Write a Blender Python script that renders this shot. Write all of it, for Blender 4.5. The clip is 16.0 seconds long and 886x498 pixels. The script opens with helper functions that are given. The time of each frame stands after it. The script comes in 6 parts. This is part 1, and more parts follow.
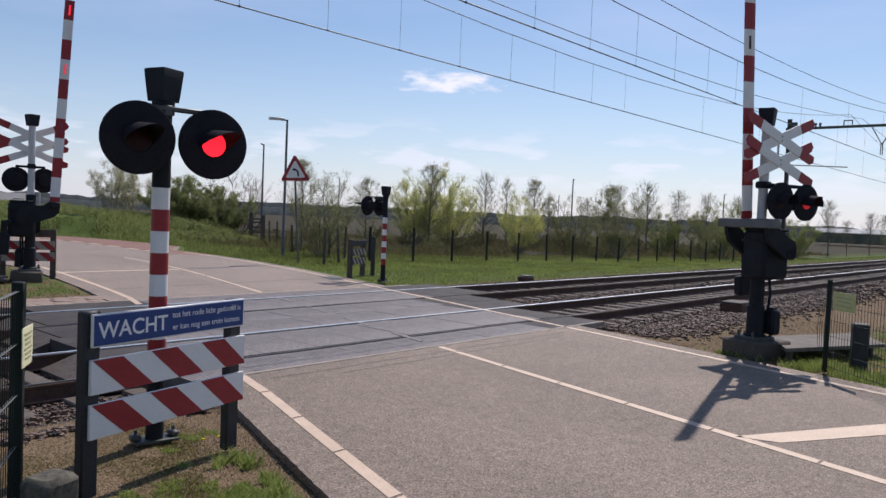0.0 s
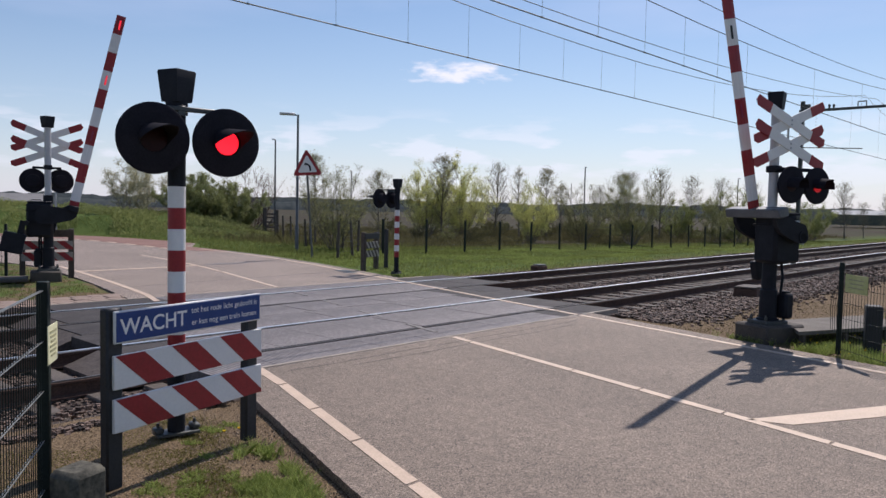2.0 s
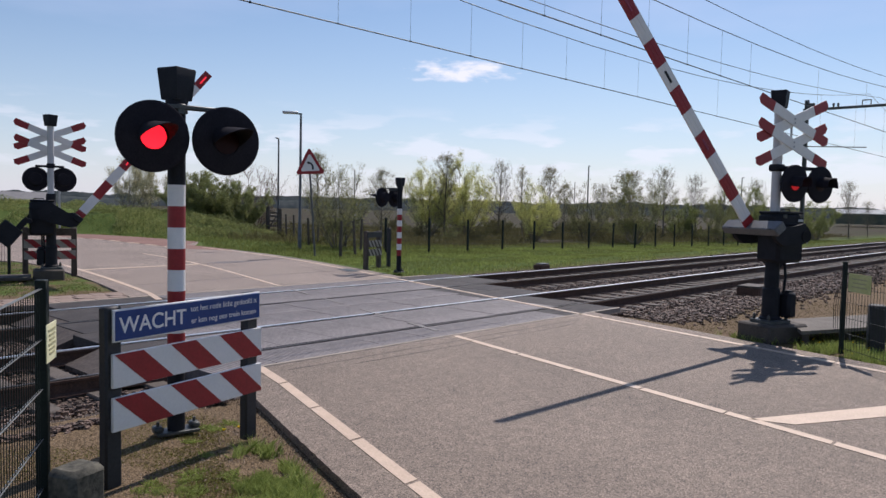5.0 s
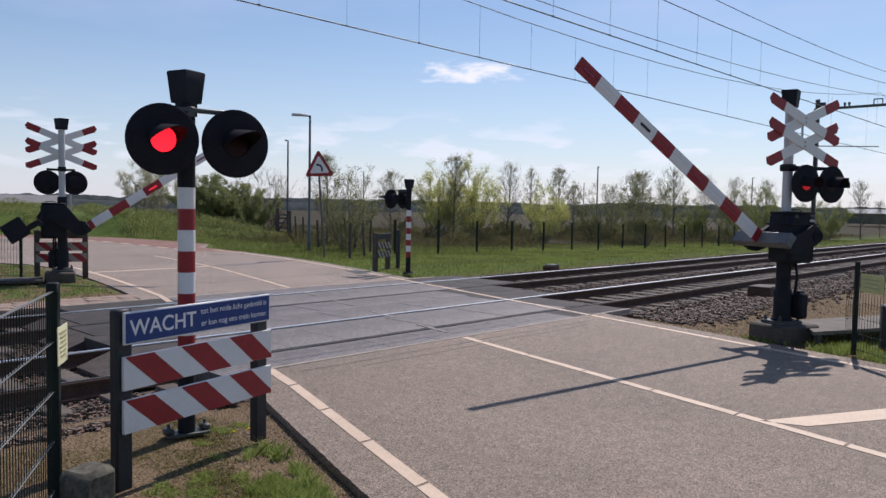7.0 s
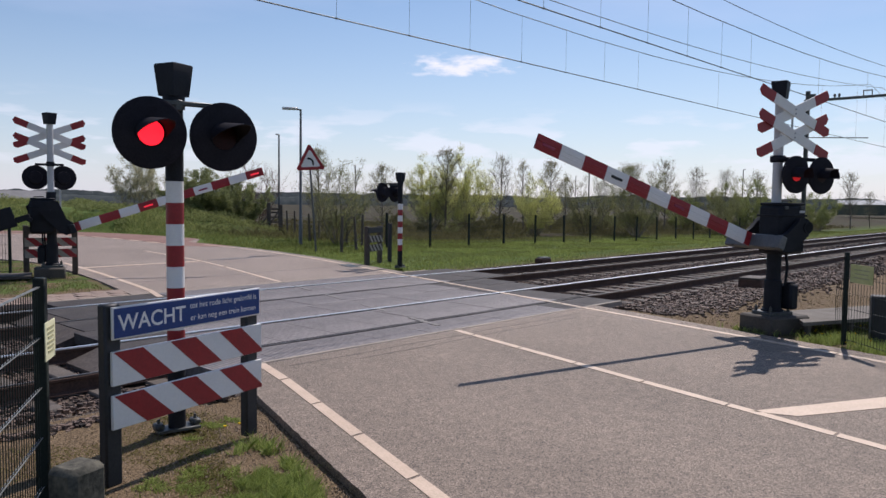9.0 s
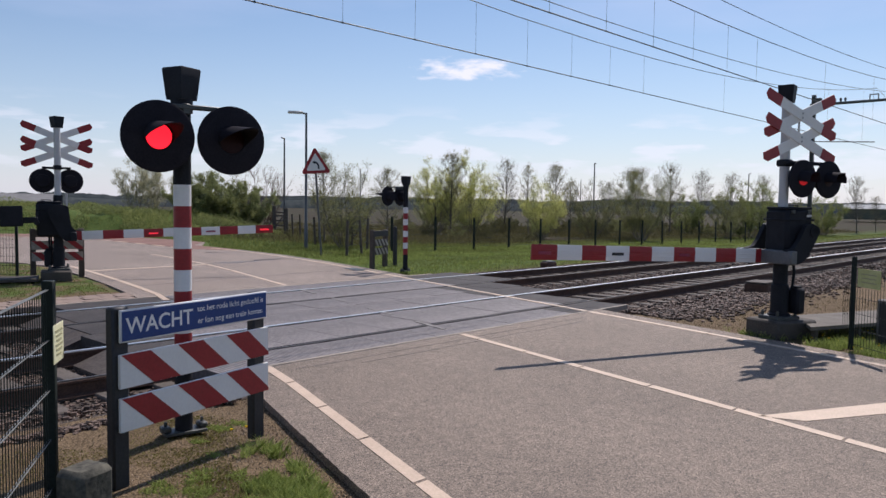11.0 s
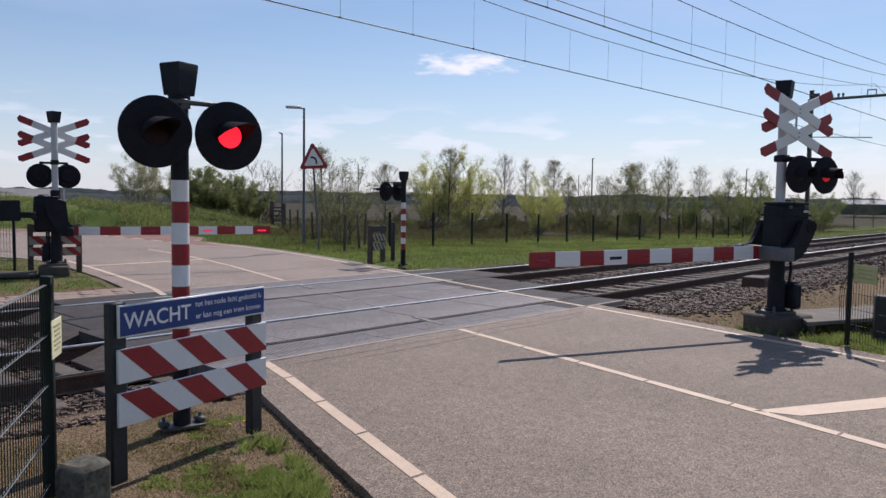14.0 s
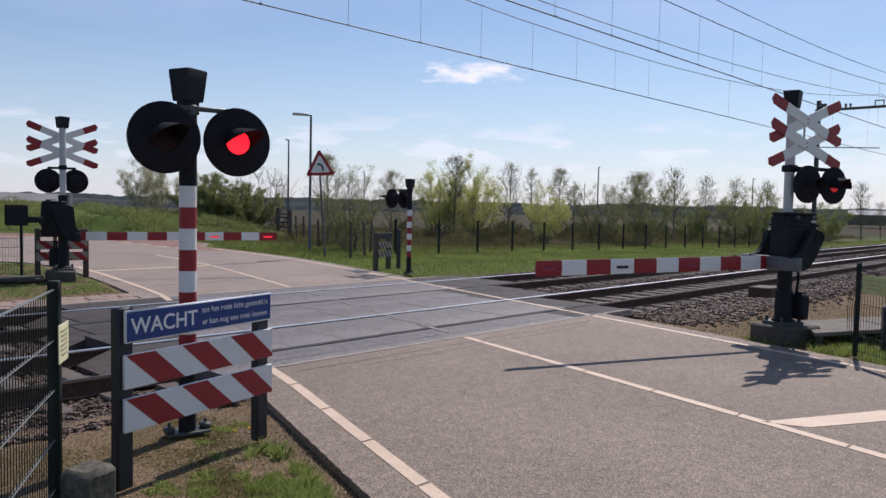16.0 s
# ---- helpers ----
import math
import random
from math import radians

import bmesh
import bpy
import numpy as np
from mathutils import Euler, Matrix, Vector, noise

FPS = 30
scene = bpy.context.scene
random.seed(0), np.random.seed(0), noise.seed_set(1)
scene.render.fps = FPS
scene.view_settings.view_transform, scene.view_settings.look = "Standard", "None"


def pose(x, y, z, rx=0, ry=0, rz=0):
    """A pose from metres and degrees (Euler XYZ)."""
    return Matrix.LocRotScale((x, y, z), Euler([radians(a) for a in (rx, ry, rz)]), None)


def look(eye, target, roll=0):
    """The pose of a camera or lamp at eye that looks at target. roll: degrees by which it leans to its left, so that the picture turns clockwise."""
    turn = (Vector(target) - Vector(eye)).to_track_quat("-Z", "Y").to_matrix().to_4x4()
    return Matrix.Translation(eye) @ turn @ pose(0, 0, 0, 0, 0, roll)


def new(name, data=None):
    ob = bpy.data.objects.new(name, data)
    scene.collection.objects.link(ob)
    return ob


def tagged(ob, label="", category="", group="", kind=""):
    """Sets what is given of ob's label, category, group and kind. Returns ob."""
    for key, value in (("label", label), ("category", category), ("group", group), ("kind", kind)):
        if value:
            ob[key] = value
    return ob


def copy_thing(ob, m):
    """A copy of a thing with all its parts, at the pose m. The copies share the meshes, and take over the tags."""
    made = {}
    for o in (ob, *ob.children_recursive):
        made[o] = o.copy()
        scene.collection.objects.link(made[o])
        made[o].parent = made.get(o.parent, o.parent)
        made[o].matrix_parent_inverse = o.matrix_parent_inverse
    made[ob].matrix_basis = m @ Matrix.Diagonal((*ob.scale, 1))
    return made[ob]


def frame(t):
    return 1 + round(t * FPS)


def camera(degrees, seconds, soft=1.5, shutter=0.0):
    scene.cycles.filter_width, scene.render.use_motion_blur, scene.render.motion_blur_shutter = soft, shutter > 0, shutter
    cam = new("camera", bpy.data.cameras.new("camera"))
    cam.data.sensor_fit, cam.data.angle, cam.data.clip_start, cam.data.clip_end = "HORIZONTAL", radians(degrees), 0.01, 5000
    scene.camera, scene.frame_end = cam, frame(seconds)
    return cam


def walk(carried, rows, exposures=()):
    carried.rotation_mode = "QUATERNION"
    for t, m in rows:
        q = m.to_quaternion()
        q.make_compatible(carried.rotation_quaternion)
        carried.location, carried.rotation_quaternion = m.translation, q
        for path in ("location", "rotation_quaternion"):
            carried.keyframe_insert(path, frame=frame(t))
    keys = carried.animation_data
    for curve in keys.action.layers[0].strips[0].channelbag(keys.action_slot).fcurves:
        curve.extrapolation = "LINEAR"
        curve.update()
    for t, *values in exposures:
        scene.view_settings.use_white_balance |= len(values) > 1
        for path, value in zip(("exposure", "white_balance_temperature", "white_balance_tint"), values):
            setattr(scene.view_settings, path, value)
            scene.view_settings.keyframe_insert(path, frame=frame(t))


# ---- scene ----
cam = camera(60.7, 16.0)
PATH = [
    (0, (-7.779, -7.814, 1.798), (-6.284, -6.489, 1.712), 2.5),
    (0.5, (-7.766, -7.804, 1.799), (-6.274, -6.477, 1.7), 2.4),
    (1, (-7.764, -7.841, 1.802), (-6.289, -6.495, 1.693), 1.4),
    (1.5, (-7.781, -7.872, 1.807), (-6.306, -6.525, 1.696), 1.2),
    (2, (-7.837, -7.892, 1.807), (-6.366, -6.542, 1.696), 1.2),
    (2.5, (-7.791, -7.912, 1.803), (-6.333, -6.546, 1.697), 0.9),
    (3, (-7.788, -7.915, 1.8), (-6.334, -6.547, 1.689), 1.0),
    (3.5, (-7.806, -7.911, 1.804), (-6.347, -6.548, 1.686), 1.2),
    (4, (-7.809, -7.908, 1.806), (-6.34, -6.556, 1.69), 1.1),
    (6.5, (-7.803, -7.886, 1.803), (-6.35, -6.516, 1.694), 1.3),
    (7, (-7.802, -7.892, 1.806), (-6.353, -6.517, 1.695), 1.0),
    (7.5, (-7.807, -7.894, 1.801), (-6.358, -6.52, 1.677), 0.9),
    (8, (-7.79, -7.89, 1.799), (-6.33, -6.528, 1.673), 1.0),
    (8.5, (-7.781, -7.893, 1.801), (-6.315, -6.539, 1.671), 0.8),
    (9, (-7.781, -7.892, 1.8), (-6.319, -6.533, 1.672), 0.7),
    (11.5, (-7.794, -7.881, 1.799), (-6.341, -6.511, 1.682), 0.8),
    (12, (-7.784, -7.889, 1.794), (-6.332, -6.518, 1.678), 0.8),
    (12.5, (-7.795, -7.897, 1.806), (-6.344, -6.525, 1.689), 0.7),
    (13, (-7.801, -7.897, 1.803), (-6.348, -6.527, 1.686), 0.7),
    (13.5, (-7.797, -7.895, 1.802), (-6.341, -6.53, 1.682), 0.7),
    (14, (-7.799, -7.892, 1.802), (-6.342, -6.528, 1.671), 0.8),
    (14.5, (-7.813, -7.893, 1.805), (-6.361, -6.525, 1.664), 1.1),
    (15, (-7.802, -7.883, 1.799), (-6.353, -6.511, 1.67), 1.2),
    (15.5, (-7.789, -7.877, 1.794), (-6.34, -6.503, 1.676), 1.2),
    (16, (-7.802, -7.876, 1.801), (-6.354, -6.501, 1.69), 1.2),
]
walk(cam, [(t, look(eye, target, roll)) for t, eye, target, roll in PATH], [(0, 0.0, 6500, 17), (16, 0.0, 6500, 17)])

# ---- light ----
SUN = Vector((0.81, 0.245, 1.0)).normalized()
world = bpy.data.worlds.new("sky")
scene.world = world
world.use_nodes = True
wn, wl = world.node_tree.nodes, world.node_tree.links
wn.clear()
sky = wn.new("ShaderNodeTexSky")
sky.sky_type = "NISHITA"
sky.sun_disc = False
sky.sun_elevation = math.asin(SUN.z)
sky.sun_rotation = math.atan2(SUN.x, SUN.y)
sky.air_density, sky.dust_density, sky.ozone_density = 1.15, 0.2, 4.5
w_bg, w_out = wn.new("ShaderNodeBackground"), wn.new("ShaderNodeOutputWorld")
w_bg.inputs["Strength"].default_value = 0.1
# thin veils, a few puffs low down and one small cloud
w_co, w_sep = wn.new("ShaderNodeTexCoord"), wn.new("ShaderNodeSeparateXYZ")
wl.new(w_co.outputs["Generated"], w_sep.inputs[0])


def sky_math(op, a, b, clamp=False):
    x = wn.new("ShaderNodeMath")
    x.operation, x.use_clamp = op, clamp
    for i, v in enumerate((a, b)):
        if isinstance(v, (int, float)):
            x.inputs[i].default_value = v
        else:
            wl.new(v, x.inputs[i])
    return x.outputs[0]


def sky_noise(scale, stretch, detail=6.0):
    mp, t = wn.new("ShaderNodeMapping"), wn.new("ShaderNodeTexNoise")
    mp.inputs["Scale"].default_value = stretch
    t.inputs["Scale"].default_value, t.inputs["Detail"].default_value = scale, detail
    wl.new(w_co.outputs["Generated"], mp.inputs["Vector"])
    wl.new(mp.outputs[0], t.inputs["Vector"])
    return t.outputs["Fac"]


def sky_ramp(v, a, b):
    return sky_math("DIVIDE", sky_math("SUBTRACT", v, a), b - a, True)


low = sky_ramp(w_sep.outputs["Z"], 0.34, 0.0)
veil = sky_math("MULTIPLY", sky_ramp(sky_noise(2.6, (1, 1, 4)), 0.42, 0.72), 0.28)
haze = sky_math("MULTIPLY", sky_math("POWER", low, 2.4), 0.57)
puffs = sky_math("MULTIPLY", sky_ramp(sky_noise(11, (1, 1, 4.5)), 0.54, 0.64), sky_math("MULTIPLY", sky_ramp(w_sep.outputs["Z"], 0.02, 0.06), sky_ramp(w_sep.outputs["Z"], 0.13, 0.08)))
near_dir = wn.new("ShaderNodeVectorMath")
near_dir.operation = "SUBTRACT"
near_dir.inputs[1].default_value = Vector((0.736, 0.655, 0.172)).normalized()
wl.new(w_co.outputs["Generated"], near_dir.inputs[0])
flat = wn.new("ShaderNodeVectorMath")
flat.operation = "MULTIPLY"
flat.inputs[1].default_value = (1, 1, 5.0)
wl.new(near_dir.outputs[0], flat.inputs[0])
span = wn.new("ShaderNodeVectorMath")
span.operation = "LENGTH"
wl.new(flat.outputs[0], span.inputs[0])
cloud = sky_math("MULTIPLY", sky_ramp(span.outputs["Value"], 0.1, 0.0), 1.0)
cloud = sky_math("MULTIPLY", sky_ramp(sky_math("ADD", cloud, sky_math("MULTIPLY", sky_noise(26, (1, 1, 3.0), 8.0), 2.2)), 1.4, 1.85), sky_ramp(cloud, 0.0, 0.2))
white = sky_math("MAXIMUM", veil, haze)
puffs = sky_math("MAXIMUM", sky_math("MULTIPLY", puffs, 0.5), cloud)
w_mix = wn.new("ShaderNodeMix")
w_mix.data_type = "RGBA"
w_mix.inputs["B"].default_value = (6.8, 7.75, 10.1, 1)
wl.new(white, w_mix.inputs["Factor"])
wl.new(sky.outputs[0], w_mix.inputs["A"])
w_puff = wn.new("ShaderNodeMix")
w_puff.data_type = "RGBA"
w_puff.inputs["B"].default_value = (8.9, 9.3, 10.4, 1)
wl.new(puffs, w_puff.inputs["Factor"])
wl.new(w_mix.outputs["Result"], w_puff.inputs["A"])
wl.new(w_puff.outputs["Result"], w_bg.inputs["Color"])
wl.new(w_bg.outputs[0], w_out.inputs["Surface"])

sun_data = bpy.data.lights.new("sun", "SUN")
sun_data.energy, sun_data.angle, sun_data.color = 4.4, radians(0.53), (1.0, 0.95, 0.88)
sun = new("sun", sun_data)
sun.matrix_world = look((30, 10, 40), Vector((30, 10, 40)) - SUN)
scene.view_settings.exposure = 0.0


# ---- materials ----
def material(name, dark, light, rough=0.7, metal=0.0, grain=40.0, stain=1.5, bump=0.15, bump_scale=None, spec=0.4, detail=6.0, narrow=0.17, weight=0.55):
    """A surface with fine grain and broad stains between two colours, in object space."""
    m = bpy.data.materials.new(name)
    m.use_nodes = True
    n, l = m.node_tree.nodes, m.node_tree.links
    b = n["Principled BSDF"]
    co = n.new("ShaderNodeTexCoord")
    fine, broad = n.new("ShaderNodeTexNoise"), n.new("ShaderNodeTexNoise")
    fine.inputs["Scale"].default_value, fine.inputs["Detail"].default_value = grain, detail
    broad.inputs["Scale"].default_value, broad.inputs["Detail"].default_value = stain, 4
    add = n.new("ShaderNodeMath")
    add.operation = "MULTIPLY_ADD"
    add.inputs[1].default_value = weight
    half = n.new("ShaderNodeMath")
    half.operation = "MULTIPLY"
    half.inputs[1].default_value = 1.0 - weight
    ramp = n.new("ShaderNodeValToRGB")
    ramp.color_ramp.elements[0].position, ramp.color_ramp.elements[1].position = 0.5 - narrow, 0.5 + narrow
    ramp.color_ramp.elements[0].color, ramp.color_ramp.elements[1].color = (*dark, 1), (*light, 1)
    for t in (fine, broad):
        l.new(co.outputs["Object"], t.inputs["Vector"])
    l.new(broad.outputs["Fac"], half.inputs[0])
    l.new(fine.outputs["Fac"], add.inputs[0])
    l.new(half.outputs[0], add.inputs[2])
    l.new(add.outputs[0], ramp.inputs["Fac"])
    l.new(ramp.outputs["Color"], b.inputs["Base Color"])
    b.inputs["Roughness"].default_value = rough
    b.inputs["Metallic"].default_value = metal
    b.inputs["Specular IOR Level"].default_value = spec
    if bump:
        bp = n.new("ShaderNodeBump")
        bp.inputs["Strength"].default_value, bp.inputs["Distance"].default_value = bump, 0.01
        l.new(fine.outputs["Fac"], bp.inputs["Height"])
        l.new(bp.outputs["Normal"], b.inputs["Normal"])
    return m


def glowing(name, colour, strength):
    m = bpy.data.materials.new(name)
    m.use_nodes = True
    b = m.node_tree.nodes["Principled BSDF"]
    b.inputs["Base Color"].default_value = (*colour, 1)
    b.inputs["Emission Color"].default_value = (*colour, 1)
    b.inputs["Emission Strength"].default_value = strength
    return m


def foliage(name, dark, light, through_part=0.45):
    """Leaves that let light through, each clump a shade of its own."""
    m = bpy.data.materials.new(name)
    m.use_nodes = True
    n, l = m.node_tree.nodes, m.node_tree.links
    n.clear()
    out, mix, dif, tra = (n.new("ShaderNode" + k) for k in ("OutputMaterial", "MixShader", "BsdfDiffuse", "BsdfTranslucent"))
    geo, ramp = n.new("ShaderNodeNewGeometry"), n.new("ShaderNodeValToRGB")
    ramp.color_ramp.elements[0].color, ramp.color_ramp.elements[1].color = (*dark, 1), (*light, 1)
    l.new(geo.outputs["Random Per Island"], ramp.inputs["Fac"])
    for s in (dif, tra):
        l.new(ramp.outputs["Color"], s.inputs["Color"])
    mix.inputs["Fac"].default_value = through_part
    l.new(dif.outputs[0], mix.inputs[1])
    l.new(tra.outputs[0], mix.inputs[2])
    l.new(mix.outputs[0], out.inputs["Surface"])
    return m


ASPHALT = material("asphalt", (0.022, 0.017, 0.0135), (0.395, 0.309, 0.239), 0.8, grain=112, stain=0.6, bump=0, detail=2.0, narrow=0.06, weight=0.88)
def aggregate(m, mean, low, high):
    """Stone chips of many shades in dark binder, with faint broad stains."""
    n, l = m.node_tree.nodes, m.node_tree.links
    b = n["Principled BSDF"]
    co = n.new("ShaderNodeTexCoord")

    def scaled(kind, scale, out, detail=None):
        t = n.new("ShaderNodeTex" + kind)
        t.inputs["Scale"].default_value = scale
        if detail is not None:
            t.inputs["Detail"].default_value = detail
        l.new(co.outputs["Object"], t.inputs["Vector"])
        return t.outputs[out]

    def spread(v, a, b_, lo, hi):
        x = n.new("ShaderNodeMapRange")
        for key, val in (("From Min", a), ("From Max", b_), ("To Min", lo), ("To Max", hi)):
            x.inputs[key].default_value = val
        l.new(v, x.inputs["Value"])
        return x.outputs["Result"]

    def times(a, b_):
        x = n.new("ShaderNodeMath")
        x.operation = "MULTIPLY"
        l.new(a, x.inputs[0])
        l.new(b_, x.inputs[1])
        return x.outputs[0]

    chips = n.new("ShaderNodeSeparateColor")
    l.new(scaled("Voronoi", 135, "Color"), chips.inputs[0])
    coarse = n.new("ShaderNodeSeparateColor")
    l.new(scaled("Voronoi", 60, "Color"), coarse.inputs[0])
    v = times(spread(chips.outputs[0], 0, 1, low, high), spread(coarse.outputs[1], 0, 1, 0.82, 1.18))
    v = times(v, spread(scaled("Noise", 0.45, "Fac", 3), 0.3, 0.7, 0.86, 1.14))
    v = times(v, spread(scaled("Noise", 7, "Fac", 5), 0.3, 0.7, 0.88, 1.12))
    tone = n.new("ShaderNodeVectorMath")
    tone.operation = "SCALE"
    tone.inputs[0].default_value = mean
    l.new(v, tone.inputs["Scale"])
    l.new(tone.outputs[0], b.inputs["Base Color"])
    bp = n.new("ShaderNodeBump")
    bp.inputs["Strength"].default_value, bp.inputs["Distance"].default_value = 0.25, 0.004
    l.new(chips.outputs[0], bp.inputs["Height"])
    l.new(bp.outputs["Normal"], b.inputs["Normal"])


aggregate(ASPHALT, (0.187, 0.145, 0.112), 0.3, 1.7)
ASPHALT_FAR = material("far_asphalt", (0.03, 0.024, 0.02), (0.4, 0.32, 0.26), 0.75, bump=0)
aggregate(ASPHALT_FAR, (0.228, 0.178, 0.145), 0.4, 1.6)
PAINT_FADED = material("faded_paint", (0.12, 0.108, 0.1), (0.24, 0.22, 0.2), 0.7, grain=60, stain=3, bump=0.15)
RED_ASPHALT = material("red_asphalt", (0.17, 0.085, 0.065), (0.25, 0.14, 0.11), 0.85, grain=90, stain=0.8, bump=0.3)
PAINT = material("road_paint", (0.44, 0.325, 0.235), (0.63, 0.48, 0.355), 0.6, grain=60, stain=3, bump=0.15)
RUBBER = material("crossing_panel", (0.12, 0.104, 0.1), (0.3, 0.265, 0.255), 0.62, grain=22, stain=0.7, bump=0.2, spec=0.35)
ribs, rib_co, rib_bump = (RUBBER.node_tree.nodes.new("ShaderNode" + k) for k in ("TexWave", "TexCoord", "Bump"))
ribs.inputs["Scale"].default_value, rib_bump.inputs["Distance"].default_value, rib_bump.inputs["Strength"].default_value = 6.0, 0.006, 0.8
RUBBER.node_tree.links.new(rib_co.outputs["Object"], ribs.inputs["Vector"])
RUBBER.node_tree.links.new(ribs.outputs["Fac"], rib_bump.inputs["Height"])
rib_base = RUBBER.node_tree.nodes["Principled BSDF"].inputs["Base Color"]
rib_mix = RUBBER.node_tree.nodes.new("ShaderNodeMix")
rib_mix.data_type, rib_mix.blend_type = "RGBA", "MULTIPLY"
rib_mix.inputs["Factor"].default_value = 0.55
RUBBER.node_tree.links.new(rib_base.links[0].from_socket, rib_mix.inputs["A"])
RUBBER.node_tree.links.new(ribs.outputs["Color"], rib_mix.inputs["B"])
RUBBER.node_tree.links.new(rib_mix.outputs["Result"], rib_base)
RUBBER.node_tree.links.new(rib_bump.outputs["Normal"], RUBBER.node_tree.nodes["Principled BSDF"].inputs["Normal"])
RUBBER_DARK = material("unworn_panel", (0.03, 0.026, 0.025), (0.075, 0.066, 0.062), 0.75, grain=50, stain=2.5, bump=0.3, spec=0.2)
STONE = material("ballast_stone", (0.03, 0.021, 0.016), (0.11, 0.08, 0.062), 0.85, grain=3, stain=9, bump=0.2)
CONCRETE = material("concrete", (0.2, 0.19, 0.17), (0.38, 0.36, 0.32), 0.85, grain=60, stain=4, bump=0.25)
SLEEPER = material("sleeper", (0.05, 0.042, 0.036), (0.15, 0.125, 0.105), 0.85, grain=40, stain=3, bump=0.25)
# steel heads in two tones: glint put into the paler, left out of the darker
RAIL_HEAD = material("rail_head", (0.82, 0.81, 0.8), (0.95, 0.94, 0.93), 0.33, 0.95, grain=120, stain=5, bump=0.03)
RAIL_NO_GLINT = material("rail_head_no_glint", (0.12, 0.11, 0.1), (0.26, 0.245, 0.23), 0.45, 0.8, grain=120, stain=5, bump=0.03)
RAIL_RUST = material("rail_rust", (0.05, 0.028, 0.02), (0.12, 0.065, 0.045), 0.8, 0.2, grain=60, stain=5)
BLACK = material("black_paint", (0.011, 0.012, 0.016), (0.023, 0.025, 0.031), 0.6, grain=80, stain=6, bump=0.06, spec=0.12)
MATT_BLACK = material("matt_black", (0.016, 0.015, 0.02), (0.028, 0.027, 0.034), 0.8, grain=80, stain=6, bump=0.05, spec=0.06)
POLE_GREY = material("pole_grey", (0.43, 0.43, 0.44), (0.52, 0.52, 0.52), 0.5, grain=60, stain=5, bump=0.05)
SIGN_WHITE = material("sign_white", (0.67, 0.66, 0.65), (0.74, 0.73, 0.715), 0.4, grain=50, stain=4, bump=0.03)
SIGN_RED = material("sign_red", (0.22, 0.012, 0.017), (0.32, 0.018, 0.024), 0.4, grain=50, stain=4, bump=0.03)
SIGN_BLUE = material("sign_blue", (0.008, 0.037, 0.165), (0.013, 0.054, 0.215), 0.35, grain=50, stain=4, bump=0.02)
# dirty white, darkened further for the boards' side turned from the sun
BOARD_SHADE = material("shaded_dirty_white", (0.22, 0.2, 0.17), (0.38, 0.35, 0.31), 0.6, grain=40, stain=5, bump=0.05)
LETTER = material("letter_white", (0.7, 0.7, 0.7), (0.8, 0.8, 0.8), 0.4, bump=0)
NOTICE = material("notice", (0.62, 0.6, 0.36), (0.76, 0.74, 0.5), 0.5, grain=30, stain=5, bump=0.02)
NOTICE_INK = material("notice_ink", (0.3, 0.29, 0.16), (0.4, 0.385, 0.22), 0.6, bump=0)
STEEL = material("galvanised", (0.28, 0.29, 0.3), (0.42, 0.43, 0.44), 0.42, 0.7, grain=50, stain=6, bump=0.05)
LAMP_STEEL = material("lamp_column", (0.07, 0.076, 0.08), (0.13, 0.138, 0.142), 0.5, 0.4, grain=50, stain=5, bump=0.05)
DARK_STEEL = material("dark_steel", (0.05, 0.055, 0.055), (0.1, 0.105, 0.1), 0.5, 0.5, grain=60, stain=6)
FENCE_GREEN = material("fence_green", (0.01, 0.015, 0.013), (0.021, 0.029, 0.025), 0.6, grain=60, stain=5, bump=0.05, spec=0.15)
ROD_PALE = material("pale_rod", (0.16, 0.17, 0.16), (0.32, 0.33, 0.32), 0.4, 0.3, grain=40, stain=8, bump=0.05)
POST_PLASTIC = material("dark_post", (0.014, 0.015, 0.018), (0.032, 0.033, 0.036), 0.6, grain=60, stain=4, bump=0.1)
WOOD = material("weathered_wood", (0.045, 0.036, 0.03), (0.11, 0.09, 0.075), 0.85, grain=30, stain=5, bump=0.4)
BARK = material("bark", (0.1, 0.085, 0.065), (0.21, 0.185, 0.15), 0.9, grain=20, stain=3, bump=0.3)
TWIG = material("twig", (0.1, 0.085, 0.068), (0.2, 0.175, 0.145), 0.9, grain=20, stain=3, bump=0.2)
TWIG_DARK = material("dark_twig", (0.07, 0.06, 0.05), (0.15, 0.13, 0.11), 0.9, grain=20, stain=3, bump=0.2)
RED_BARK = material("reddish_bark", (0.08, 0.04, 0.035), (0.15, 0.08, 0.065), 0.9, grain=20, stain=3, bump=0.3)
KERB = material("edging", (0.28, 0.23, 0.18), (0.46, 0.39, 0.31), 0.8, grain=50, stain=3, bump=0.2)
END_PLATE = material("end_plate", (0.05, 0.04, 0.034), (0.13, 0.105, 0.09), 0.8, 0.2, grain=30, stain=6)
CLAY = material("clay_paver", (0.2, 0.14, 0.11), (0.33, 0.25, 0.2), 0.85, grain=40, stain=3, bump=0.25)
WIRE = material("copper_wire", (0.035, 0.04, 0.04), (0.06, 0.065, 0.06), 0.6, 0.4, grain=20, stain=3, bump=0)
ROOF = material("shed_roof", (0.13, 0.125, 0.12), (0.22, 0.21, 0.2), 0.7, grain=3, stain=0.4, bump=0.05)
HEDGE_WALL = material("hedge_green_wall", (0.05, 0.06, 0.05), (0.1, 0.115, 0.09), 0.9, grain=2, stain=0.3, bump=0)
